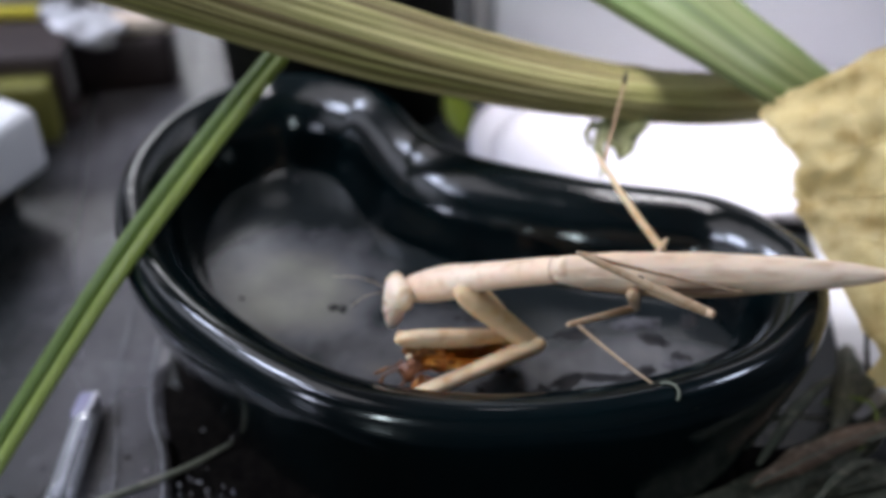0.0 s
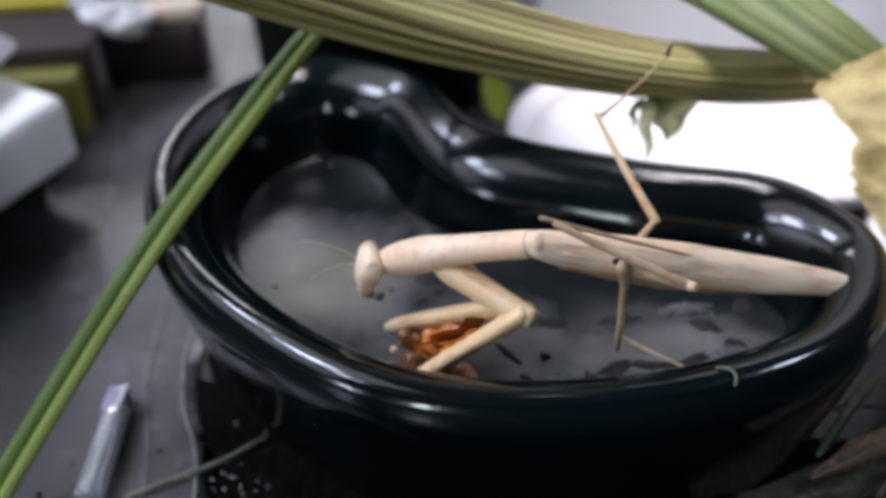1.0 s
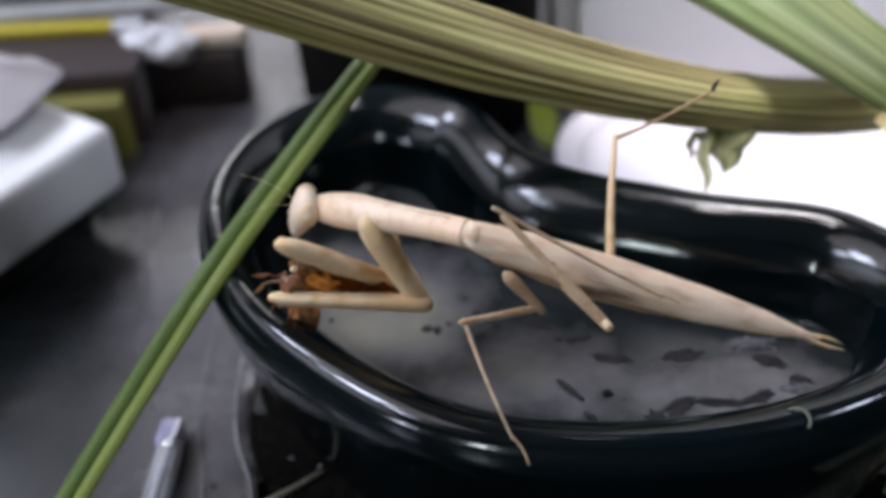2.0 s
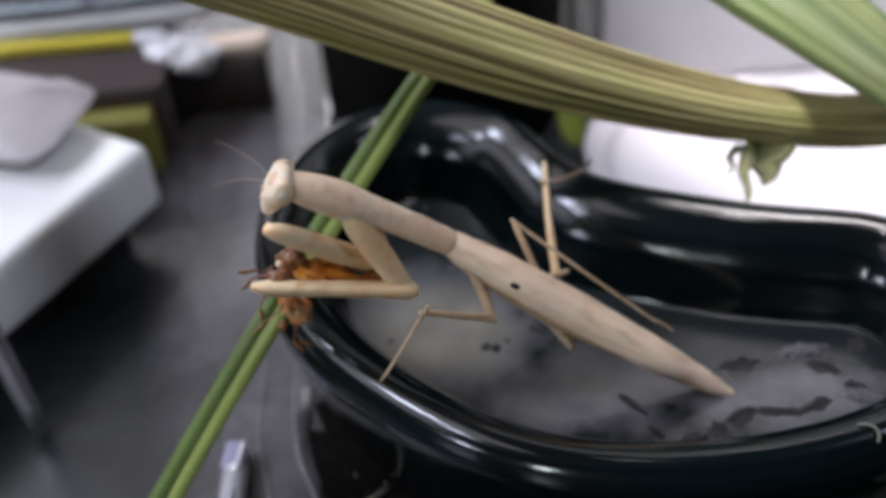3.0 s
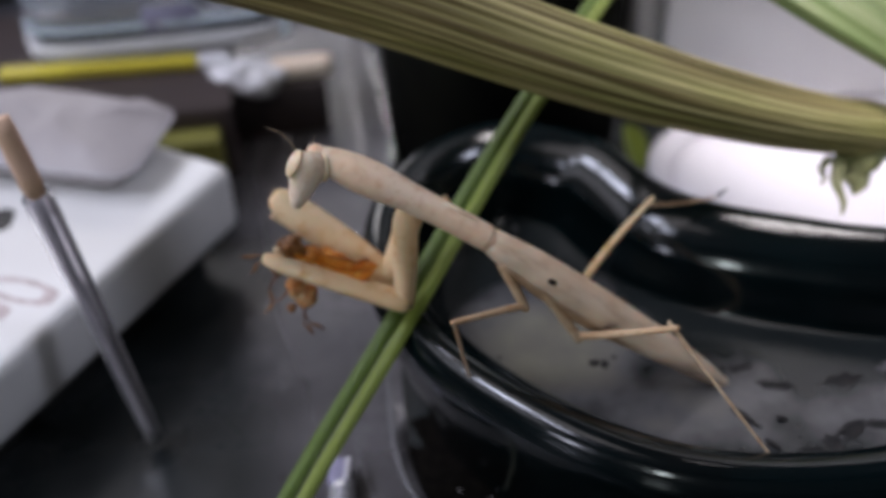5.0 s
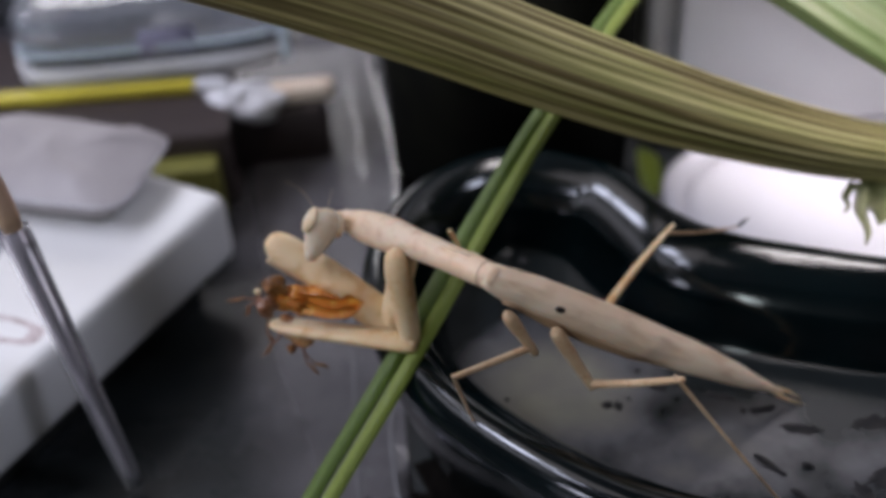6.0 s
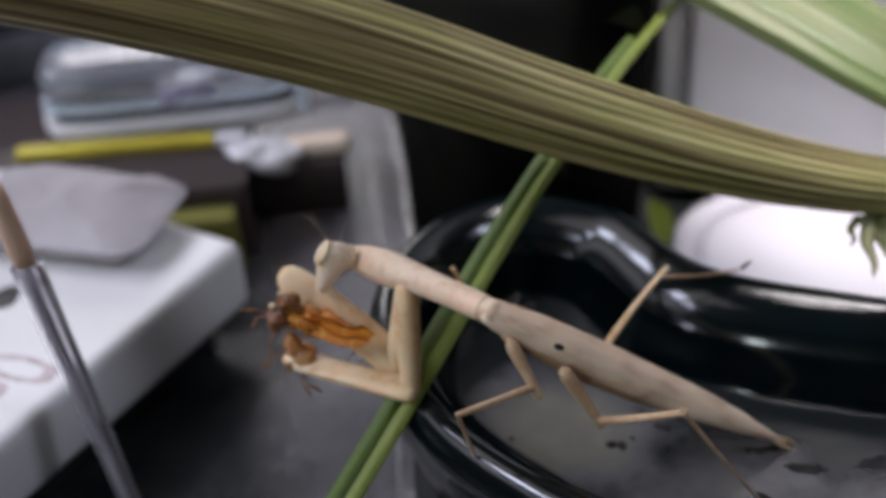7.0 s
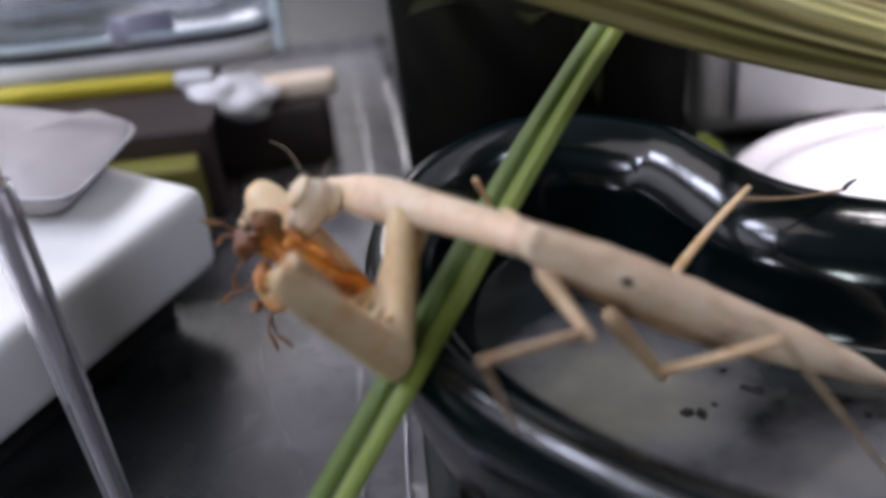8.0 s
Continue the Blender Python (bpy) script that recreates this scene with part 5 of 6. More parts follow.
    walk(SEGMENTS["head"], [(t, pose(x / 1000, y / 1000, z / 1000, a, b, c)) for t, x, y, z, a, b, c in (
        (0, -19.27, 11.05, -15.21, 3.5, 3.0, -166.3),
        (0.5, -17.55, 15.02, -15.78, -3.8, 6.1, -176.1),
        (1, -16.25, 13.91, -18.14, -4.7, 13.7, -174.7),
        (1.5, -17.80, 16.22, -15.62, -13.6, 16.0, 167.7),
        (2, -18.86, 13.39, -13.89, -9.1, 13.4, -171.0),
        (2.65, -26.03, 0.02, -7.33, -5.9, 15.0, -166.5),
        (3.3, -23.86, -11.66, 3.66, -2.5, 16.4, -161.9),
        (3.5, -24.43, -12.61, 1.92, 6.9, 22.2, -157.5),
        (3.65, -24.27, -8.56, -1.14, -8.3, 35.7, 153.7),
        (3.8, -24.10, -4.51, -4.20, -31.1, 33.5, 99.3),
        (3.9, -22.49, -8.21, 0.24, -28.1, 32.9, 101.0),
        (4, -25.44, -12.11, 1.16, -25.2, 32.3, 102.8),
        (4.5, -27.07, -9.41, -0.88, -21.8, 25.3, 98.7),
        (5.15, -24.36, 6.21, -10.06, -16.0, 21.9, 98.3),
        (5.8, -12.24, 16.69, -15.64, -10.3, 18.5, 97.5),
        (6, -16.62, 16.05, -13.84, -7.2, 16.9, 97.6),
        (6.5, -14.12, 15.91, -13.08, -8.5, 15.7, 98.0),
        (7, -16.38, 15.44, -12.85, -6.9, 14.1, 100.6),
        (7.5, -17.88, 14.90, -12.52, -2.6, 10.2, 100.5),
        (7.8, -16.50, 16.26, -12.45, -3.9, 8.8, 97.8),
        (8, -15.93, 16.36, -13.73, -2.7, 8.5, 96.4),
    )])
    walk(SEGMENTS["fore_coxa_l"], [(t, pose(x / 1000, y / 1000, z / 1000, a, b, c)) for t, x, y, z, a, b, c in (
        (0, -10.38, 5.31, -9.32, 70.7, 36.8, -8.7),
        (0.5, -9.42, 7.85, -9.69, 70.8, 31.7, -12.6),
        (1, -7.33, 7.51, -11.41, 72.5, -5.9, -48.3),
        (1.25, -7.52, 6.81, -9.74, 71.5, 18.9, -24.5),
        (1.5, -7.70, 6.12, -8.06, 83.4, 41.5, 5.5),
        (2, -10.59, 6.40, -8.53, 72.3, 40.4, -4.4),
        (2.65, -14.46, -1.11, -4.51, 67.5, 34.7, 0.8),
        (3.3, -13.06, -7.86, 2.03, 62.4, 29.4, 6.2),
        (3.5, -13.46, -8.13, 0.69, 59.3, 27.3, 6.7),
        (3.8, -12.43, -4.45, -1.08, 83.1, 41.5, 15.1),
        (4, -13.21, -2.30, -2.21, 68.5, 44.5, -4.4),
        (4.5, -11.19, 3.81, -6.72, 64.8, 46.1, -18.9),
        (5.8, -5.11, 8.12, -9.00, 82.7, 58.7, -0.5),
        (6, -7.84, 8.26, -8.97, 73.0, 51.3, -11.3),
        (6.5, -5.48, 9.22, -8.01, 58.4, 56.2, -30.8),
        (7, -7.05, 8.63, -8.73, 57.9, 53.6, -30.1),
        (7.5, -8.28, 7.86, -8.09, 54.9, 58.8, -33.5),
        (7.8, -7.82, 9.51, -7.97, 43.2, 56.9, -49.5),
        (8, -8.38, 9.84, -8.12, 42.4, 56.6, -51.5),
    )])
    walk(SEGMENTS["fore_femur_l"], [(t, pose(x / 1000, y / 1000, z / 1000, a, b, c)) for t, x, y, z, a, b, c in (
        (0, 0.31, 3.68, -17.42, -44.0, 8.1, -158.8),
        (0.5, 2.08, 5.29, -16.96, -47.1, 18.3, -169.1),
        (1, 0.97, -1.81, -10.11, -75.7, 58.4, 154.2),
        (1.5, 1.93, 7.05, -16.63, -50.8, 28.9, -171.8),
        (2, -0.01, 5.58, -17.55, -53.7, 10.7, -172.9),
        (2.65, -3.08, -0.95, -12.40, -47.6, 15.4, -164.8),
        (3.3, -1.14, -6.56, -4.73, -40.7, 19.2, -156.0),
        (3.5, -1.13, -6.70, -5.72, -38.9, 20.3, -152.0),
        (3.8, -2.30, -1.72, -10.37, -69.3, 31.6, -165.7),
        (4, -2.44, -3.13, -12.84, -73.5, 5.8, -154.1),
        (4.5, -1.74, 0.57, -17.09, -87.8, 3.6, -168.0),
        (5.8, 1.43, 8.07, -19.77, -92.0, 43.2, 141.6),
        (6, 0.22, 6.65, -19.21, -88.5, 32.2, 152.8),
        (6.5, 1.10, 5.30, -19.47, -106.0, 34.0, 136.2),
        (7, 0.02, 4.52, -19.84, -107.3, 30.7, 142.0),
        (7.5, -2.61, 4.10, -19.30, -112.0, 27.4, 140.2),
        (7.8, -2.81, 3.65, -19.78, -133.5, -18.2, -163.5),
        (8, -3.46, 3.65, -20.12, -151.5, -23.4, -162.3),
    )])
    walk(SEGMENTS["fore_coxa_r"], [(t, pose(x / 1000, y / 1000, z / 1000, a, b, c)) for t, x, y, z, a, b, c in (
        (0, -9.94, 9.06, -10.06, 71.0, 47.0, -9.2),
        (0.5, -8.70, 10.96, -10.03, 74.1, 47.9, -8.9),
        (1, -7.95, 10.29, -11.40, 61.5, 6.5, -48.6),
        (1.5, -8.90, 10.73, -9.31, 82.7, 43.4, 3.5),
        (2, -9.45, 9.97, -9.03, 78.3, 57.8, -0.8),
        (2.65, -13.97, 1.96, -4.79, 73.3, 50.6, 4.9),
        (3.3, -12.53, -4.37, 1.58, 68.0, 43.7, 10.7),
        (3.5, -13.12, -4.73, -0.08, 64.1, 39.5, 11.8),
        (3.8, -12.23, -1.97, -0.51, 101.1, 52.4, 29.7),
        (4, -12.00, -1.37, -1.39, 93.3, 60.2, 19.8),
        (4.5, -9.34, 7.55, -6.53, 61.3, 62.0, -25.2),
        (5.8, -3.02, 13.64, -8.65, 56.9, 78.4, -33.6),
        (6, -5.89, 12.85, -8.25, 62.1, 71.0, -27.3),
        (6.5, -5.30, 13.34, -7.84, 49.1, 65.4, -41.7),
        (7, -6.33, 12.69, -8.20, 50.0, 65.7, -39.4),
        (7.5, -7.11, 12.43, -7.58, 37.1, 70.3, -53.4),
        (7.8, -6.22, 13.03, -7.74, 19.8, 70.1, -73.9),
        (8, -6.29, 13.00, -8.02, 19.2, 71.5, -75.4),
    )])
    walk(SEGMENTS["fore_femur_r"], [(t, pose(x / 1000, y / 1000, z / 1000, a, b, c)) for t, x, y, z, a, b, c in (
        (0, -1.10, 7.63, -19.68, -42.2, -16.4, -161.6),
        (0.5, 0.04, 9.59, -19.81, -41.4, -15.0, -160.1),
        (0.75, -0.32, 5.81, -16.23, -39.7, 17.0, 171.8),
        (1, -0.68, 2.03, -12.65, -63.7, 44.4, 133.3),
        (1.25, 0.33, 6.70, -15.82, -42.0, 24.2, 168.0),
        (1.5, 1.34, 11.37, -19.00, -38.4, -0.7, -167.1),
        (2, -3.01, 9.88, -19.26, -42.8, -18.2, -162.2),
        (2.65, -6.44, 2.60, -13.99, -34.5, -15.1, -156.1),
        (3.3, -4.21, -2.80, -6.52, -26.0, -12.9, -149.6),
        (3.5, -4.48, -2.94, -7.36, -17.9, -11.6, -147.0),
        (3.8, -4.54, 2.42, -12.02, 9.9, 9.8, -172.0),
        (4, -5.05, 1.14, -14.27, 29.2, 3.1, -172.8),
        (4.5, -3.60, 4.85, -18.46, 24.2, -0.6, 172.8),
        (5.8, -1.00, 12.30, -20.48, 22.3, 10.7, 147.5),
        (6, -2.20, 10.94, -20.31, 24.6, 2.0, 151.6),
        (6.5, -1.84, 10.26, -17.97, 23.1, 3.6, 146.6),
        (7, -2.34, 9.41, -19.68, 24.0, 0.1, 150.8),
        (7.5, -4.59, 9.03, -19.38, 26.2, -3.5, 149.5),
        (7.8, -5.04, 8.93, -19.49, 22.8, -5.6, 142.1),
        (8, -5.25, 9.00, -20.36, 23.7, -10.7, 138.7),
    )])
    walk(SEGMENTS["mid_coxa_l"], [(t, pose(x / 1000, y / 1000, z / 1000, a, b, c)) for t, x, y, z, a, b, c in (
        (0, 9.97, -3.21, -1.48, 124.6, 49.9, 54.2),
        (0.5, 9.09, -5.46, 1.08, 128.6, 53.3, 51.5),
        (1, 9.90, -5.60, 2.35, 123.3, 49.8, 49.3),
        (1.5, 4.08, -1.19, -1.94, 71.3, 34.3, -12.9),
        (2, 6.12, -2.89, -2.79, 78.7, 33.5, 9.6),
        (3.3, 2.65, -0.00, -1.05, 42.9, 29.0, -30.4),
        (3.5, 1.57, 0.17, -1.60, 40.4, 27.9, -29.7),
        (3.8, 3.00, -0.46, -3.76, 63.9, 24.2, -15.5),
        (4, 2.00, -1.39, -2.91, 65.4, 28.6, -5.0),
        (4.5, 3.59, -0.28, -1.65, 65.6, 27.7, -17.2),
        (5.8, 3.44, -1.30, -2.57, 75.3, 26.8, 0.5),
        (6, 4.23, -3.23, -2.77, 79.1, 31.2, 5.4),
        (6.5, 5.23, -3.05, -1.87, 75.4, 18.9, 3.3),
        (7, 4.49, -2.47, -1.98, 67.3, 31.4, -17.3),
        (7.5, 4.88, -0.80, -2.31, 47.7, 5.0, -66.9),
        (7.8, 3.35, -0.35, -1.44, 46.6, 20.8, -57.9),
        (8, 2.89, -0.36, -2.53, 54.4, 9.4, -59.8),
    )])
    walk(SEGMENTS["mid_femur_l"], [(t, pose(x / 1000, y / 1000, z / 1000, a, b, c)) for t, x, y, z, a, b, c in (
        (0, 13.09, 1.11, -7.80, -42.3, -12.0, -150.5),
        (0.25, 12.36, -0.58, -6.10, -47.5, 32.2, -173.4),
        (0.5, 11.64, -2.27, -4.40, -98.3, 63.9, 124.4),
        (1, 12.70, -2.35, -2.73, 125.0, 68.9, 28.1),
        (1.25, 11.70, -2.52, -4.65, -52.1, 55.3, -159.1),
        (1.5, 10.71, -2.70, -6.57, -44.6, -0.2, -165.5),
        (2, 12.61, -1.79, -7.14, -33.9, -2.1, -146.1),
        (3.3, 9.64, -4.11, -5.55, -40.2, -17.2, -143.9),
        (3.5, 9.19, -4.18, -6.26, -44.1, -22.2, -145.6),
        (3.8, 10.39, -2.51, -7.21, -32.8, -1.6, -146.4),
        (4, 8.71, -1.98, -6.58, -19.4, 3.0, -137.4),
        (4.5, 10.40, -2.39, -5.39, -20.6, 14.9, -142.3),
        (5.8, 10.37, -1.24, -6.07, -28.2, 7.0, -146.4),
        (6, 10.55, -2.64, -6.60, -26.3, 12.0, -146.5),
        (6.5, 12.14, -2.66, -4.24, -24.4, 18.6, -147.1),
        (7, 10.27, -4.26, -5.68, -24.0, 11.6, -143.8),
        (7.5, 7.81, -7.68, -2.96, -25.9, 13.9, -146.4),
        (7.8, 7.39, -6.79, -4.33, -27.5, 9.7, -147.3),
        (8, 6.81, -7.09, -3.81, -29.2, 10.7, -149.8),
    )])
    walk(SEGMENTS["mid_tibia_l"], [(t, pose(x / 1000, y / 1000, z / 1000, a, b, c)) for t, x, y, z, a, b, c in (
        (0, 2.05, -5.13, -5.11, 101.8, 13.6, -42.4),
        (0.5, 8.84, 1.82, -14.53, 122.5, -7.3, -54.9),
        (1, 16.37, -0.39, -13.47, 129.2, -15.9, -52.5),
        (1.17, 9.91, -2.35, -11.15, 95.3, 8.1, -47.0),
        (1.33, 3.45, -4.30, -8.84, 58.3, 31.0, -57.0),
        (1.5, -3.01, -6.26, -6.53, 8.0, 41.2, -84.9),
        (1.75, -0.92, -7.87, -6.59, 52.0, 33.8, -66.5),
        (2, 1.17, -9.49, -6.65, 87.9, 18.8, -59.3),
        (2.65, 0.01, -10.73, -4.02, 56.2, 54.2, -46.7),
        (3.3, -1.15, -11.98, -1.40, -66.2, 78.5, -133.1),
        (3.5, -1.44, -11.45, -1.01, -42.5, 77.2, -106.8),
        (3.8, -1.31, -10.28, -6.81, 88.5, 65.6, 11.1),
        (4, -1.78, -11.62, -7.34, 87.9, 57.7, 11.5),
        (4.5, -0.51, -10.83, -9.06, 99.6, 33.7, 11.9),
        (5.8, -1.45, -9.08, -7.82, 110.7, 47.0, 21.7),
        (6, -1.36, -10.52, -9.63, 109.8, 41.7, 17.8),
        (6.5, 0.39, -10.26, -8.95, 109.5, 41.9, 19.0),
        (7, -1.17, -12.64, -8.59, 114.5, 41.2, 26.6),
        (7.5, -3.40, -15.14, -6.31, 115.9, 39.1, 26.7),
        (7.8, -4.29, -14.30, -6.71, 117.3, 40.0, 26.7),
        (8, -5.14, -14.05, -6.43, 118.1, 38.4, 26.5),
    )])
    walk(SEGMENTS["hind_coxa_l"], [(t, pose(x / 1000, y / 1000, z / 1000, a, b, c)) for t, x, y, z, a, b, c in (
        (0, 11.68, -0.37, -1.83, 74.4, -9.0, -49.8),
        (0.5, 12.10, -0.26, -2.10, 80.3, -13.2, -57.3),
        (1, 13.67, 0.50, -2.03, 100.7, -24.2, -63.6),
        (1.5, 12.20, 0.44, -1.38, 59.7, -2.5, -67.8),
        (2, 13.62, -0.08, -2.56, 66.3, -9.8, -65.4),
        (2.65, 13.44, -0.29, -1.53, 58.2, 8.7, -29.7),
        (3.3, 13.26, -0.50, -0.50, 62.8, 28.4, 7.5),
        (3.5, 11.70, 0.21, -1.62, 57.1, 22.5, 1.9),
        (3.8, 11.55, -0.77, -3.41, 68.9, 14.4, 2.8),
        (4, 9.94, -1.89, -2.80, 66.5, 14.5, 5.0),
        (4.5, 11.02, -1.12, -1.50, 70.6, 18.3, -3.9),
        (5.8, 10.72, -1.59, -2.04, 74.3, 27.4, -2.2),
        (6, 11.85, -3.32, -2.55, 75.0, 30.5, -3.0),
        (6.5, 12.55, -2.78, -1.66, 73.4, 24.9, -5.6),
        (7, 12.76, -4.16, -1.75, 75.7, 28.8, 0.5),
        (7.5, 12.39, -4.47, -1.50, 80.2, 35.5, 6.1),
        (7.8, 11.16, -3.83, -2.28, 80.3, 31.7, 4.8),
        (8, 10.35, -3.70, -3.01, 79.5, 25.7, 4.8),
    )])
    walk(SEGMENTS["hind_femur_l"], [(t, pose(x / 1000, y / 1000, z / 1000, a, b, c)) for t, x, y, z, a, b, c in (
        (0, 18.53, -8.49, -0.14, -83.7, -18.7, 165.7),
        (0.5, 17.85, -9.22, 0.39, -84.8, -12.9, 161.3),
        (1, 17.94, -8.12, 2.31, -86.1, -10.3, 164.7),
        (1.5, 16.19, -9.33, -0.93, -84.9, -20.6, 161.8),
        (2, 17.87, -9.36, -0.81, -80.0, -21.9, 159.6),
        (3.3, 23.52, 0.85, -6.10, -61.1, -30.1, 157.1),
        (3.5, 23.09, 0.58, -6.34, -57.9, -33.1, 158.7),
        (3.8, 23.31, -0.20, -6.44, -93.3, -52.1, -171.0),
        (4, 20.82, -0.94, -5.63, -137.2, -62.5, -125.0),
        (4.5, 21.79, -1.85, -5.07, 163.6, -56.0, -80.4),
        (5.8, 20.68, -1.97, -7.22, 169.8, -50.6, -88.2),
        (6, 21.39, -3.82, -8.18, 165.5, -49.1, -86.1),
        (6.5, 22.70, -3.77, -6.40, 175.4, -50.2, -93.1),
        (7, 22.11, -4.08, -6.89, 168.9, -49.4, -87.8),
        (7.5, 20.89, -3.57, -7.59, 161.8, -46.9, -83.5),
        (7.8, 20.11, -3.08, -7.83, 168.6, -48.4, -89.6),
        (8, 19.84, -2.89, -7.59, 167.7, -49.7, -89.6),
    )])
    walk(SEGMENTS["hind_tibia_l"], [(t, pose(x / 1000, y / 1000, z / 1000, a, b, c)) for t, x, y, z, a, b, c in (
        (0, 1.00, -4.02, 5.97, 88.4, 16.1, 1.8),
        (0.5, -1.86, -2.56, 5.16, 89.1, 14.4, -0.6),
        (1, -1.24, -2.85, 5.93, 89.6, 10.1, 4.8),
        (1.5, -1.71, -3.46, 6.15, 91.4, 13.3, 5.4),
        (2, 0.55, -2.93, 6.63, 86.2, 10.7, -3.1),
        (3.3, 8.32, 7.25, 3.47, 76.6, -2.2, -7.4),
        (3.5, 8.58, 6.24, 3.81, 77.0, -11.3, -4.4),
        (3.8, 12.67, -1.89, 7.39, 84.5, -5.6, -29.6),
        (4, 16.04, -7.75, 10.36, 78.9, -2.1, -40.7),
        (4.5, 23.46, -11.74, 9.81, 83.4, 0.3, -45.7),
        (5.8, 21.03, -13.36, 6.63, 83.1, 19.1, -18.3),
        (6, 22.19, -15.58, 5.42, 84.4, 20.0, -16.2),
        (6.5, 22.09, -15.23, 7.38, 88.0, 17.6, -5.6),
        (7, 22.57, -16.00, 7.04, 92.3, 23.9, 6.3),
        (7.5, 22.30, -16.00, 5.81, 90.4, 25.5, 0.4),
        (7.8, 20.19, -15.25, 5.88, 92.2, 24.0, 1.1),
        (8, 19.93, -14.77, 6.39, 91.4, 23.9, -3.0),
    )])
    walk(SEGMENTS["hind_femur_r"], [(t, pose(x / 1000, y / 1000, z / 1000, a, b, c)) for t, x, y, z, a, b, c in (
        (0, 12.73, 0.99, -2.45, -7.1, 0.8, 55.2),
        (0.5, 12.71, 0.98, -2.42, -8.9, 1.1, 51.8),
        (1, 13.99, 2.44, -2.20, -13.6, -4.4, 51.7),
        (1.5, 13.25, 0.99, -2.17, -20.7, 2.6, 46.0),
        (2, 14.45, 1.73, -2.34, -16.7, 4.3, 40.0),
        (2.1, 14.45, 1.73, -2.34, -16.0, 13.3, 44.4),
        (2.2, 14.45, 1.73, -2.34, -16.1, 16.0, 44.2),
        (3.3, 12.62, 0.97, -2.16, -30.2, -1.9, 52.6),
        (3.5, 12.71, 0.95, -2.18, -33.3, 1.9, 57.5),
        (3.8, 12.59, 1.00, -1.69, -41.3, 0.3, 48.2),
        (4, 12.78, 1.15, -1.82, -43.7, 7.4, 53.5),
        (4.5, 15.19, 2.78, -1.93, -32.2, 2.0, 40.9),
        (5.8, 15.31, 2.90, -2.42, -28.7, 8.7, 44.3),
        (6, 15.54, 2.43, -2.49, -23.3, 10.2, 35.1),
        (6.5, 15.54, 2.49, -2.13, -23.6, 3.4, 34.9),
        (7, 15.09, 2.27, -2.28, -24.2, 6.9, 37.0),
        (7.5, 14.97, 2.11, -2.32, -20.7, 6.8, 34.6),
        (7.8, 14.23, 1.75, -2.11, -21.9, 3.1, 37.2),
        (8, 13.57, 1.31, -2.04, -21.9, 0.7, 38.2),
    )])
    walk(SEGMENTS["hind_tibia_r"], [(t, pose(x / 1000, y / 1000, z / 1000, a, b, c)) for t, x, y, z, a, b, c in (
        (0, 17.77, 8.26, -2.58, -100.4, -20.9, 116.4),
        (0.5, 19.45, 9.54, -2.62, -104.7, -20.3, 117.4),
        (1, 20.78, 11.05, -1.35, -117.3, -27.6, 122.2),
        (1.5, 20.81, 8.81, -2.66, -123.5, -34.0, 116.9),
        (2, 22.85, 8.78, -3.17, -109.4, -41.4, 102.2),
        (2.1, 22.10, 9.21, -4.87, -125.5, 3.1, 145.7),
        (2.2, 22.03, 9.11, -5.37, -125.9, -7.4, 156.6),
        (3.3, 17.85, 7.80, -1.88, -113.8, -20.4, 109.6),
        (3.5, 17.75, 8.85, -2.48, -112.7, -17.7, 107.7),
        (3.8, 19.56, 8.80, -1.74, -121.6, -32.9, 91.7),
        (4, 19.27, 9.92, -3.24, -117.3, -35.7, 93.3),
        (4.5, 23.50, 9.98, -2.31, -98.2, -45.5, 65.5),
        (5.8, 23.09, 10.50, -4.09, -87.5, -49.9, 61.3),
        (6, 24.40, 8.65, -4.43, -82.8, -48.0, 54.6),
        (6.5, 24.55, 8.76, -2.77, -93.0, -39.7, 56.7),
        (7, 23.82, 8.83, -3.60, -92.5, -39.2, 58.7),
        (7.5, 23.96, 8.32, -3.63, -88.6, -41.8, 59.1),
        (7.8, 22.98, 8.39, -2.70, -89.9, -38.1, 53.6),
        (8, 22.22, 8.11, -2.18, -90.2, -35.1, 49.3),
    )])
    walk(SEGMENTS["hind_tarsus_r"], [(t, pose(x / 1000, y / 1000, z / 1000, a, b, c)) for t, x, y, z, a, b, c in (
        (0, 11.20, 21.51, 3.08, -3.3, -23.8, 67.5),
        (0.5, 12.47, 23.03, 3.01, -0.1, -26.8, 50.2),
        (1, 12.82, 23.70, 6.46, 0.6, -26.5, 39.6),
        (1.5, 14.24, 21.74, 7.14, -1.2, -40.5, 33.5),
        (2, 20.13, 21.40, 8.23, 7.0, -38.7, 21.3),
        (2.1, 7.92, 18.90, -5.79, 32.1, -69.4, -8.5),
        (2.2, 6.37, 15.88, -3.16, -26.9, -15.6, 65.0),
        (3.3, 12.99, 21.47, 3.51, -19.1, 8.0, 54.3),
        (3.5, 13.29, 22.85, 2.20, -19.1, 3.8, 55.8),
        (3.8, 19.17, 21.84, 6.69, -12.5, -13.2, 35.1),
        (4, 18.53, 22.88, 6.10, -9.2, -18.8, 33.9),
        (4.5, 28.16, 20.22, 9.13, -2.1, -23.5, 26.6),
        (5.8, 28.14, 19.72, 8.38, 1.9, -12.6, 24.2),
        (6, 30.64, 17.43, 7.54, 3.4, -11.3, 22.7),
        (6.5, 31.10, 18.75, 7.15, 3.2, -18.8, 21.6),
        (7, 30.11, 19.19, 6.29, 5.4, -18.9, 19.0),
        (7.5, 30.04, 18.45, 6.92, 8.0, -14.7, 16.2),
        (7.8, 30.23, 18.24, 6.88, 8.5, -18.4, 14.5),
        (8, 30.46, 17.68, 6.68, 9.0, -19.5, 13.5),
    )])
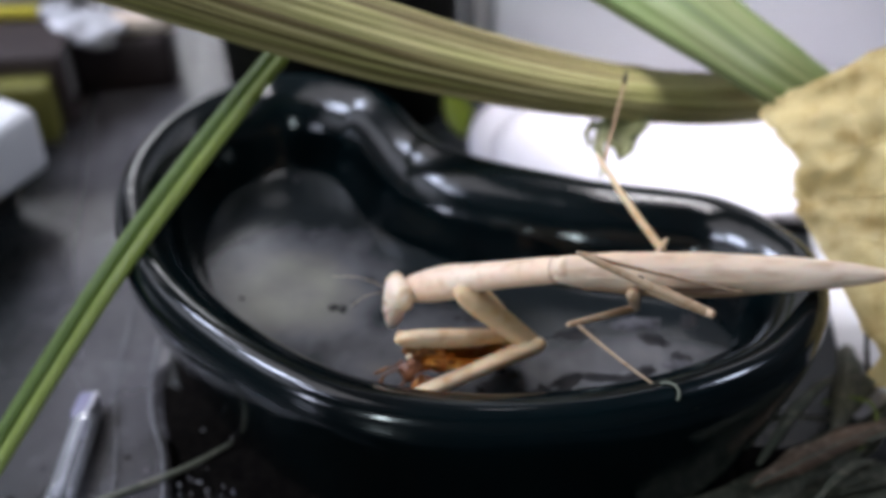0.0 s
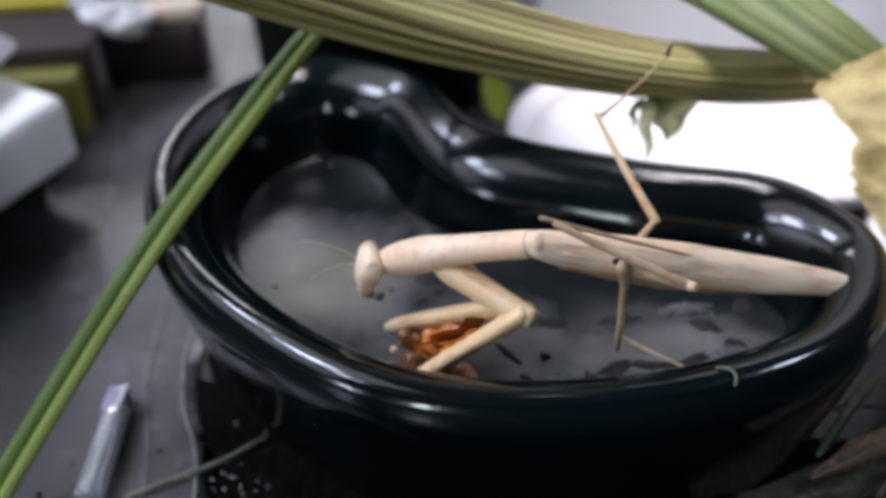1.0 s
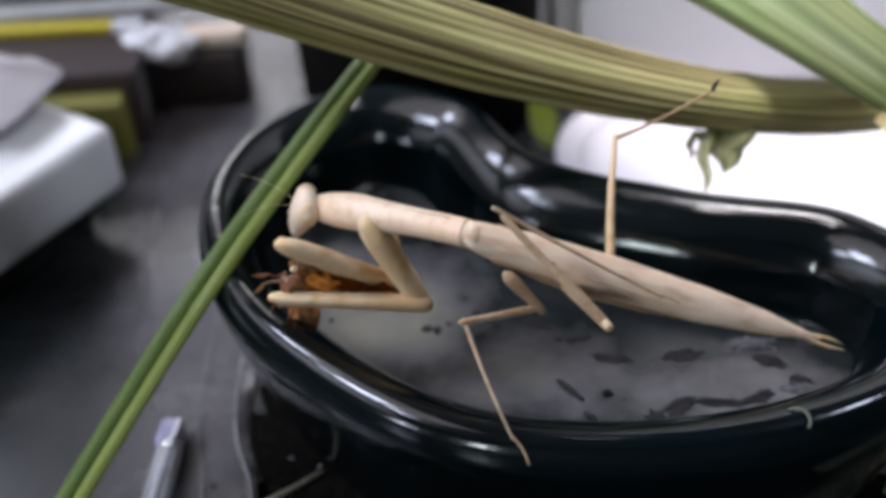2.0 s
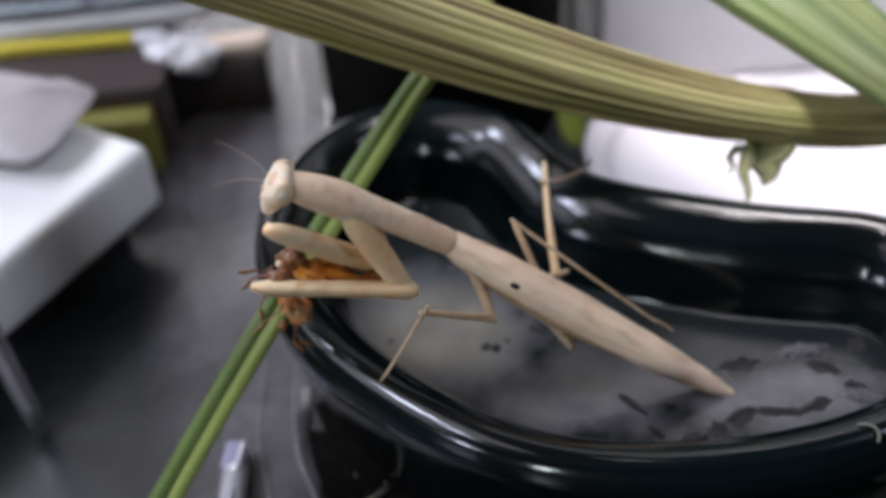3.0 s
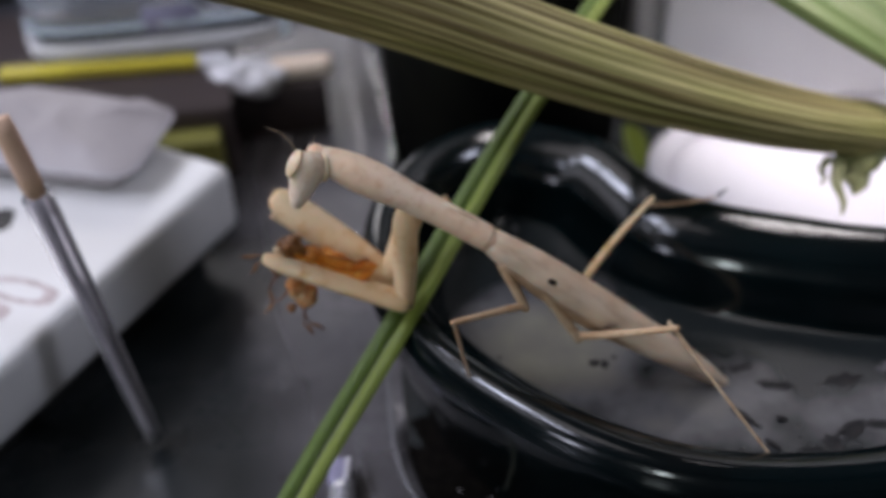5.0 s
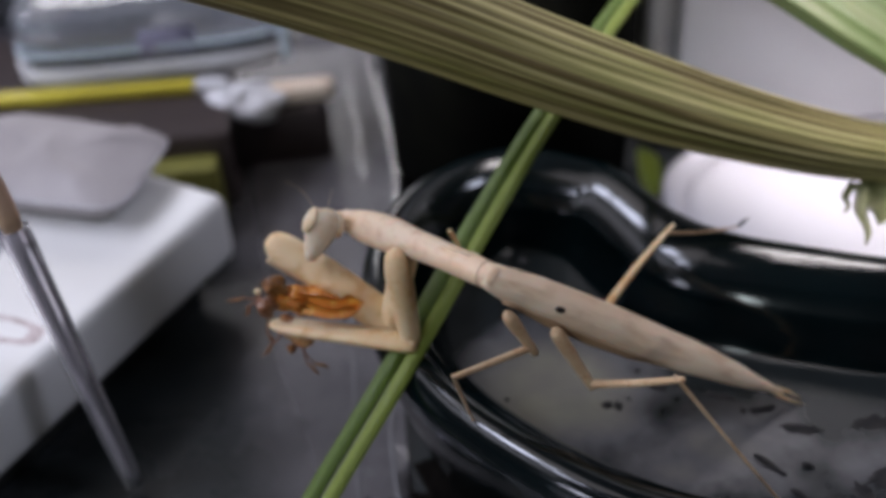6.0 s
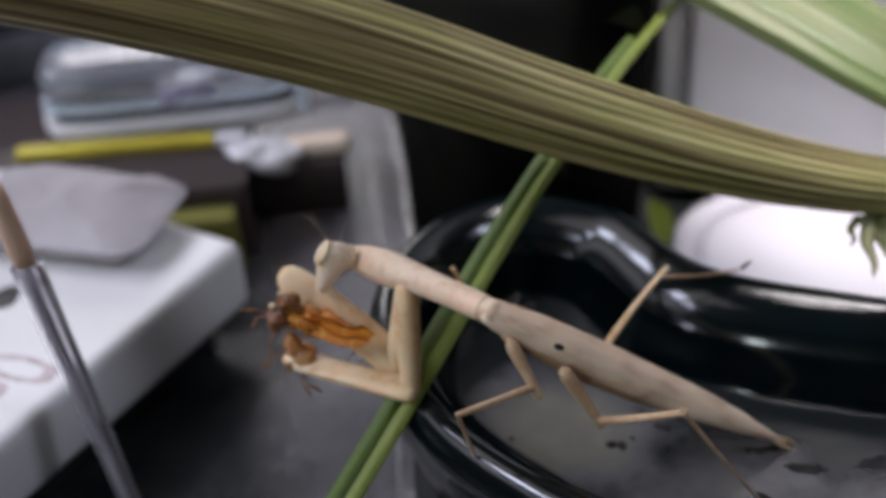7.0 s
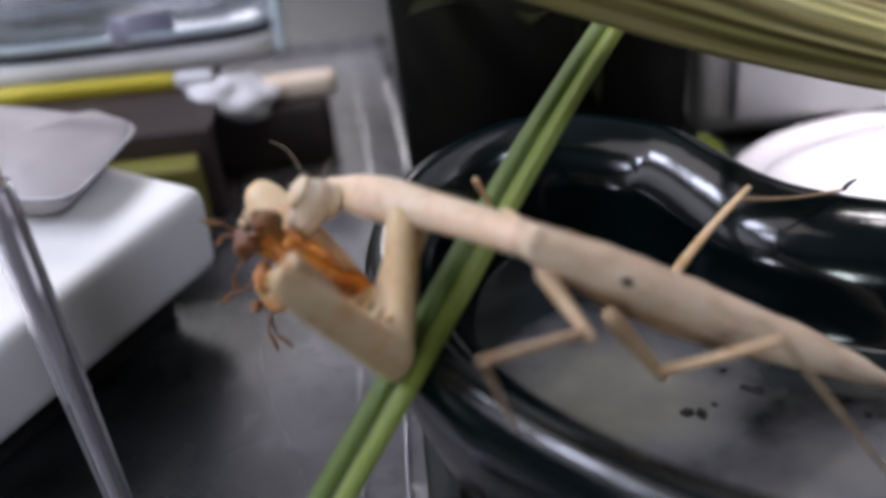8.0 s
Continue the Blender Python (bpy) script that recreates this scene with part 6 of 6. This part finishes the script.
    walk(SEGMENTS["mid_femur_r"], [(t, pose(x / 1000, y / 1000, z / 1000, a, b, c)) for t, x, y, z, a, b, c in (
        (0, 2.45, 1.49, -1.45, -67.4, 20.9, -0.0),
        (0.5, 2.56, 1.48, -1.42, -66.2, 20.6, -0.0),
        (1, 2.65, 1.48, -1.37, -67.6, 19.5, -0.0),
        (1.5, 2.85, 1.49, -1.25, -69.6, 17.3, 0.0),
        (2, 2.76, 1.50, -1.34, -71.9, 17.3, -0.0),
        (3.3, 2.47, 1.45, -1.43, -87.6, 15.7, 0.0),
        (3.5, 2.44, 1.42, -1.48, -90.6, 15.3, 0.0),
        (3.8, 2.85, 1.49, -1.07, -83.7, 12.6, 0.0),
        (3.87, 2.83, 1.49, -1.11, -54.3, 40.1, 33.7),
        (3.93, 2.80, 1.49, -1.14, -3.9, 41.1, 87.9),
        (4, 2.78, 1.49, -1.17, 27.0, 14.5, 123.1),
        (4.5, 2.92, 1.50, -1.11, -8.7, 22.8, 100.2),
        (5.8, 2.92, 1.50, -1.17, 9.1, 14.6, 106.1),
        (6, 2.93, 1.50, -1.19, 4.0, 16.2, 101.7),
        (6.5, 2.95, 1.50, -1.15, -4.2, 15.6, 97.8),
        (7, 2.91, 1.50, -1.18, 4.9, 15.6, 103.2),
        (7.5, 2.88, 1.50, -1.22, 11.1, 8.9, 104.5),
        (7.8, 2.91, 1.49, -1.18, 11.9, 7.6, 103.8),
        (8, 2.92, 1.49, -1.16, 15.1, 6.6, 104.6),
    )])
    walk(SEGMENTS["mid_tibia_r"], [(t, pose(x / 1000, y / 1000, z / 1000, a, b, c)) for t, x, y, z, a, b, c in (
        (0, 8.94, 1.49, -3.93, -67.0, 7.7, 0.0),
        (0.5, 9.08, 1.48, -3.87, -66.1, 7.7, 0.0),
        (1, 9.37, 1.48, -3.75, -66.7, 7.5, 0.0),
        (1.5, 9.99, 1.49, -3.47, -68.1, 6.8, -0.0),
        (2, 10.05, 1.50, -3.62, -70.0, 6.7, 0.0),
        (3.3, 9.63, 1.45, -3.44, -83.1, 6.4, -0.0),
        (3.5, 9.69, 1.42, -3.46, -85.7, 6.2, -0.0),
        (3.8, 10.12, 1.49, -2.70, -80.9, 5.3, -0.0),
        (4, -5.91, 14.80, -5.30, -88.3, 22.4, 3.0),
        (4.5, 0.26, 16.28, -7.42, -82.6, 26.3, 0.3),
        (5.8, -1.83, 17.89, -5.61, -79.8, 34.0, -1.3),
        (6, -0.02, 15.78, -5.42, -79.1, 35.9, -1.8),
        (6.5, 0.94, 16.12, -5.28, -79.3, 33.2, -1.6),
        (7, -0.42, 15.65, -5.24, -79.7, 34.8, -1.4),
        (7.5, -0.62, 14.97, -3.41, -79.3, 37.7, -1.8),
        (7.8, -0.58, 15.67, -3.12, -78.1, 36.6, -2.5),
        (8, -0.81, 15.76, -2.86, -77.4, 36.7, -3.0),
    )])
    walk(prey, [(t, pose(x / 1000, y / 1000, z / 1000, a, b, c)) for t, x, y, z, a, b, c in (
        (0, 0.09, -19.59, 27.36, 0.0, 7.5, 18.3),
        (0.5, -2.33, -19.03, 28.15, 0.0, 3.2, 18.5),
        (1, -6.19, -19.07, 27.62, 0.0, -38.0, -19.2),
        (1.5, -18.84, -12.82, 33.40, 0.0, 8.0, 11.8),
        (2, -29.72, -10.16, 38.11, 0.0, 23.2, 11.1),
        (2.65, -37.93, -10.89, 43.60, -0.0, 21.6, 9.7),
        (3.3, -40.49, -11.30, 48.73, 0.0, 20.0, 8.4),
        (3.5, -41.01, -11.75, 47.94, -0.0, 19.9, 8.4),
        (3.8, -46.54, -7.79, 52.02, 0.0, 16.9, 9.5),
        (4, -50.98, -7.05, 51.33, 0.0, 16.6, 8.4),
        (4.5, -59.90, -3.32, 49.11, -0.0, 18.3, 4.5),
        (5.8, -58.74, 5.21, 38.00, 0.0, -4.6, -15.8),
        (6, -61.20, 5.46, 40.57, 0.0, -0.6, -13.1),
        (6.5, -60.59, 5.30, 43.35, 0.0, 3.1, -14.1),
        (7, -59.97, 4.77, 43.52, -0.0, 11.8, -13.7),
        (7.5, -60.42, 4.90, 41.92, 0.0, 8.0, -16.5),
        (7.8, -60.35, 4.61, 40.61, 0.0, 0.3, -18.3),
        (8, -59.67, 4.81, 43.36, 0.0, 20.1, -22.7),
    )])
    walk(plant, [(t, pose(x / 1000, y / 1000, z / 1000, a, b, c)) for t, x, y, z, a, b, c in (
        (0, 27.03, 30.00, 41.07, -0.01, -1.41, 1.16),
        (2, 27.03, 29.87, 40.90, -0.01, -0.87, 0.71),
        (3.5, 27.03, 29.19, 40.07, -0.04, 2.43, -1.99),
        (4.5, 27.03, 30.44, 41.60, -0.00, -0.08, 0.06),
        (6, 27.03, 30.71, 41.92, -0.02, 1.47, -1.20),
        (6.5, 27.03, 31.33, 42.69, -0.01, 0.93, -0.76),
        (7, 27.03, 31.72, 43.17, -0.00, -0.34, 0.28),
        (7.5, 27.03, 30.79, 42.02, -0.00, 0.29, -0.24),
        (7.8, 27.03, 31.20, 43.60, -0.00, -0.40, 0.30),
        (8, 27.03, 31.40, 44.70, -0.00, -0.58, 0.48),
    )])

    # the stick's poses are fitted to its place in the camera's view
    walk(stick, [(t, pose(x / 1000, y / 1000, z / 1000, a, b, c)) for t, x, y, z, a, b, c in (
        (0, -96.09, 6.77, 2.97, 0.17, 4.16, -0.57),
        (3.5, -96.09, 6.77, 2.97, 0.17, 4.16, -0.57),
        (4.4, -91.54, 6.56, 2.64, 0.02, 0.31, -0.04),
        (6, -94.07, 6.73, 2.76, 0.14, 2.46, -0.33),
        (7, -94.49, 6.65, 2.84, 0.08, 2.78, -0.39),
        (7.5, -96.17, 6.85, 3.12, 0.38, 7.62, -1.03),
        (8, -87.11, 6.30, 2.35, 0.24, 4.86, -0.66),
    )])


motions()
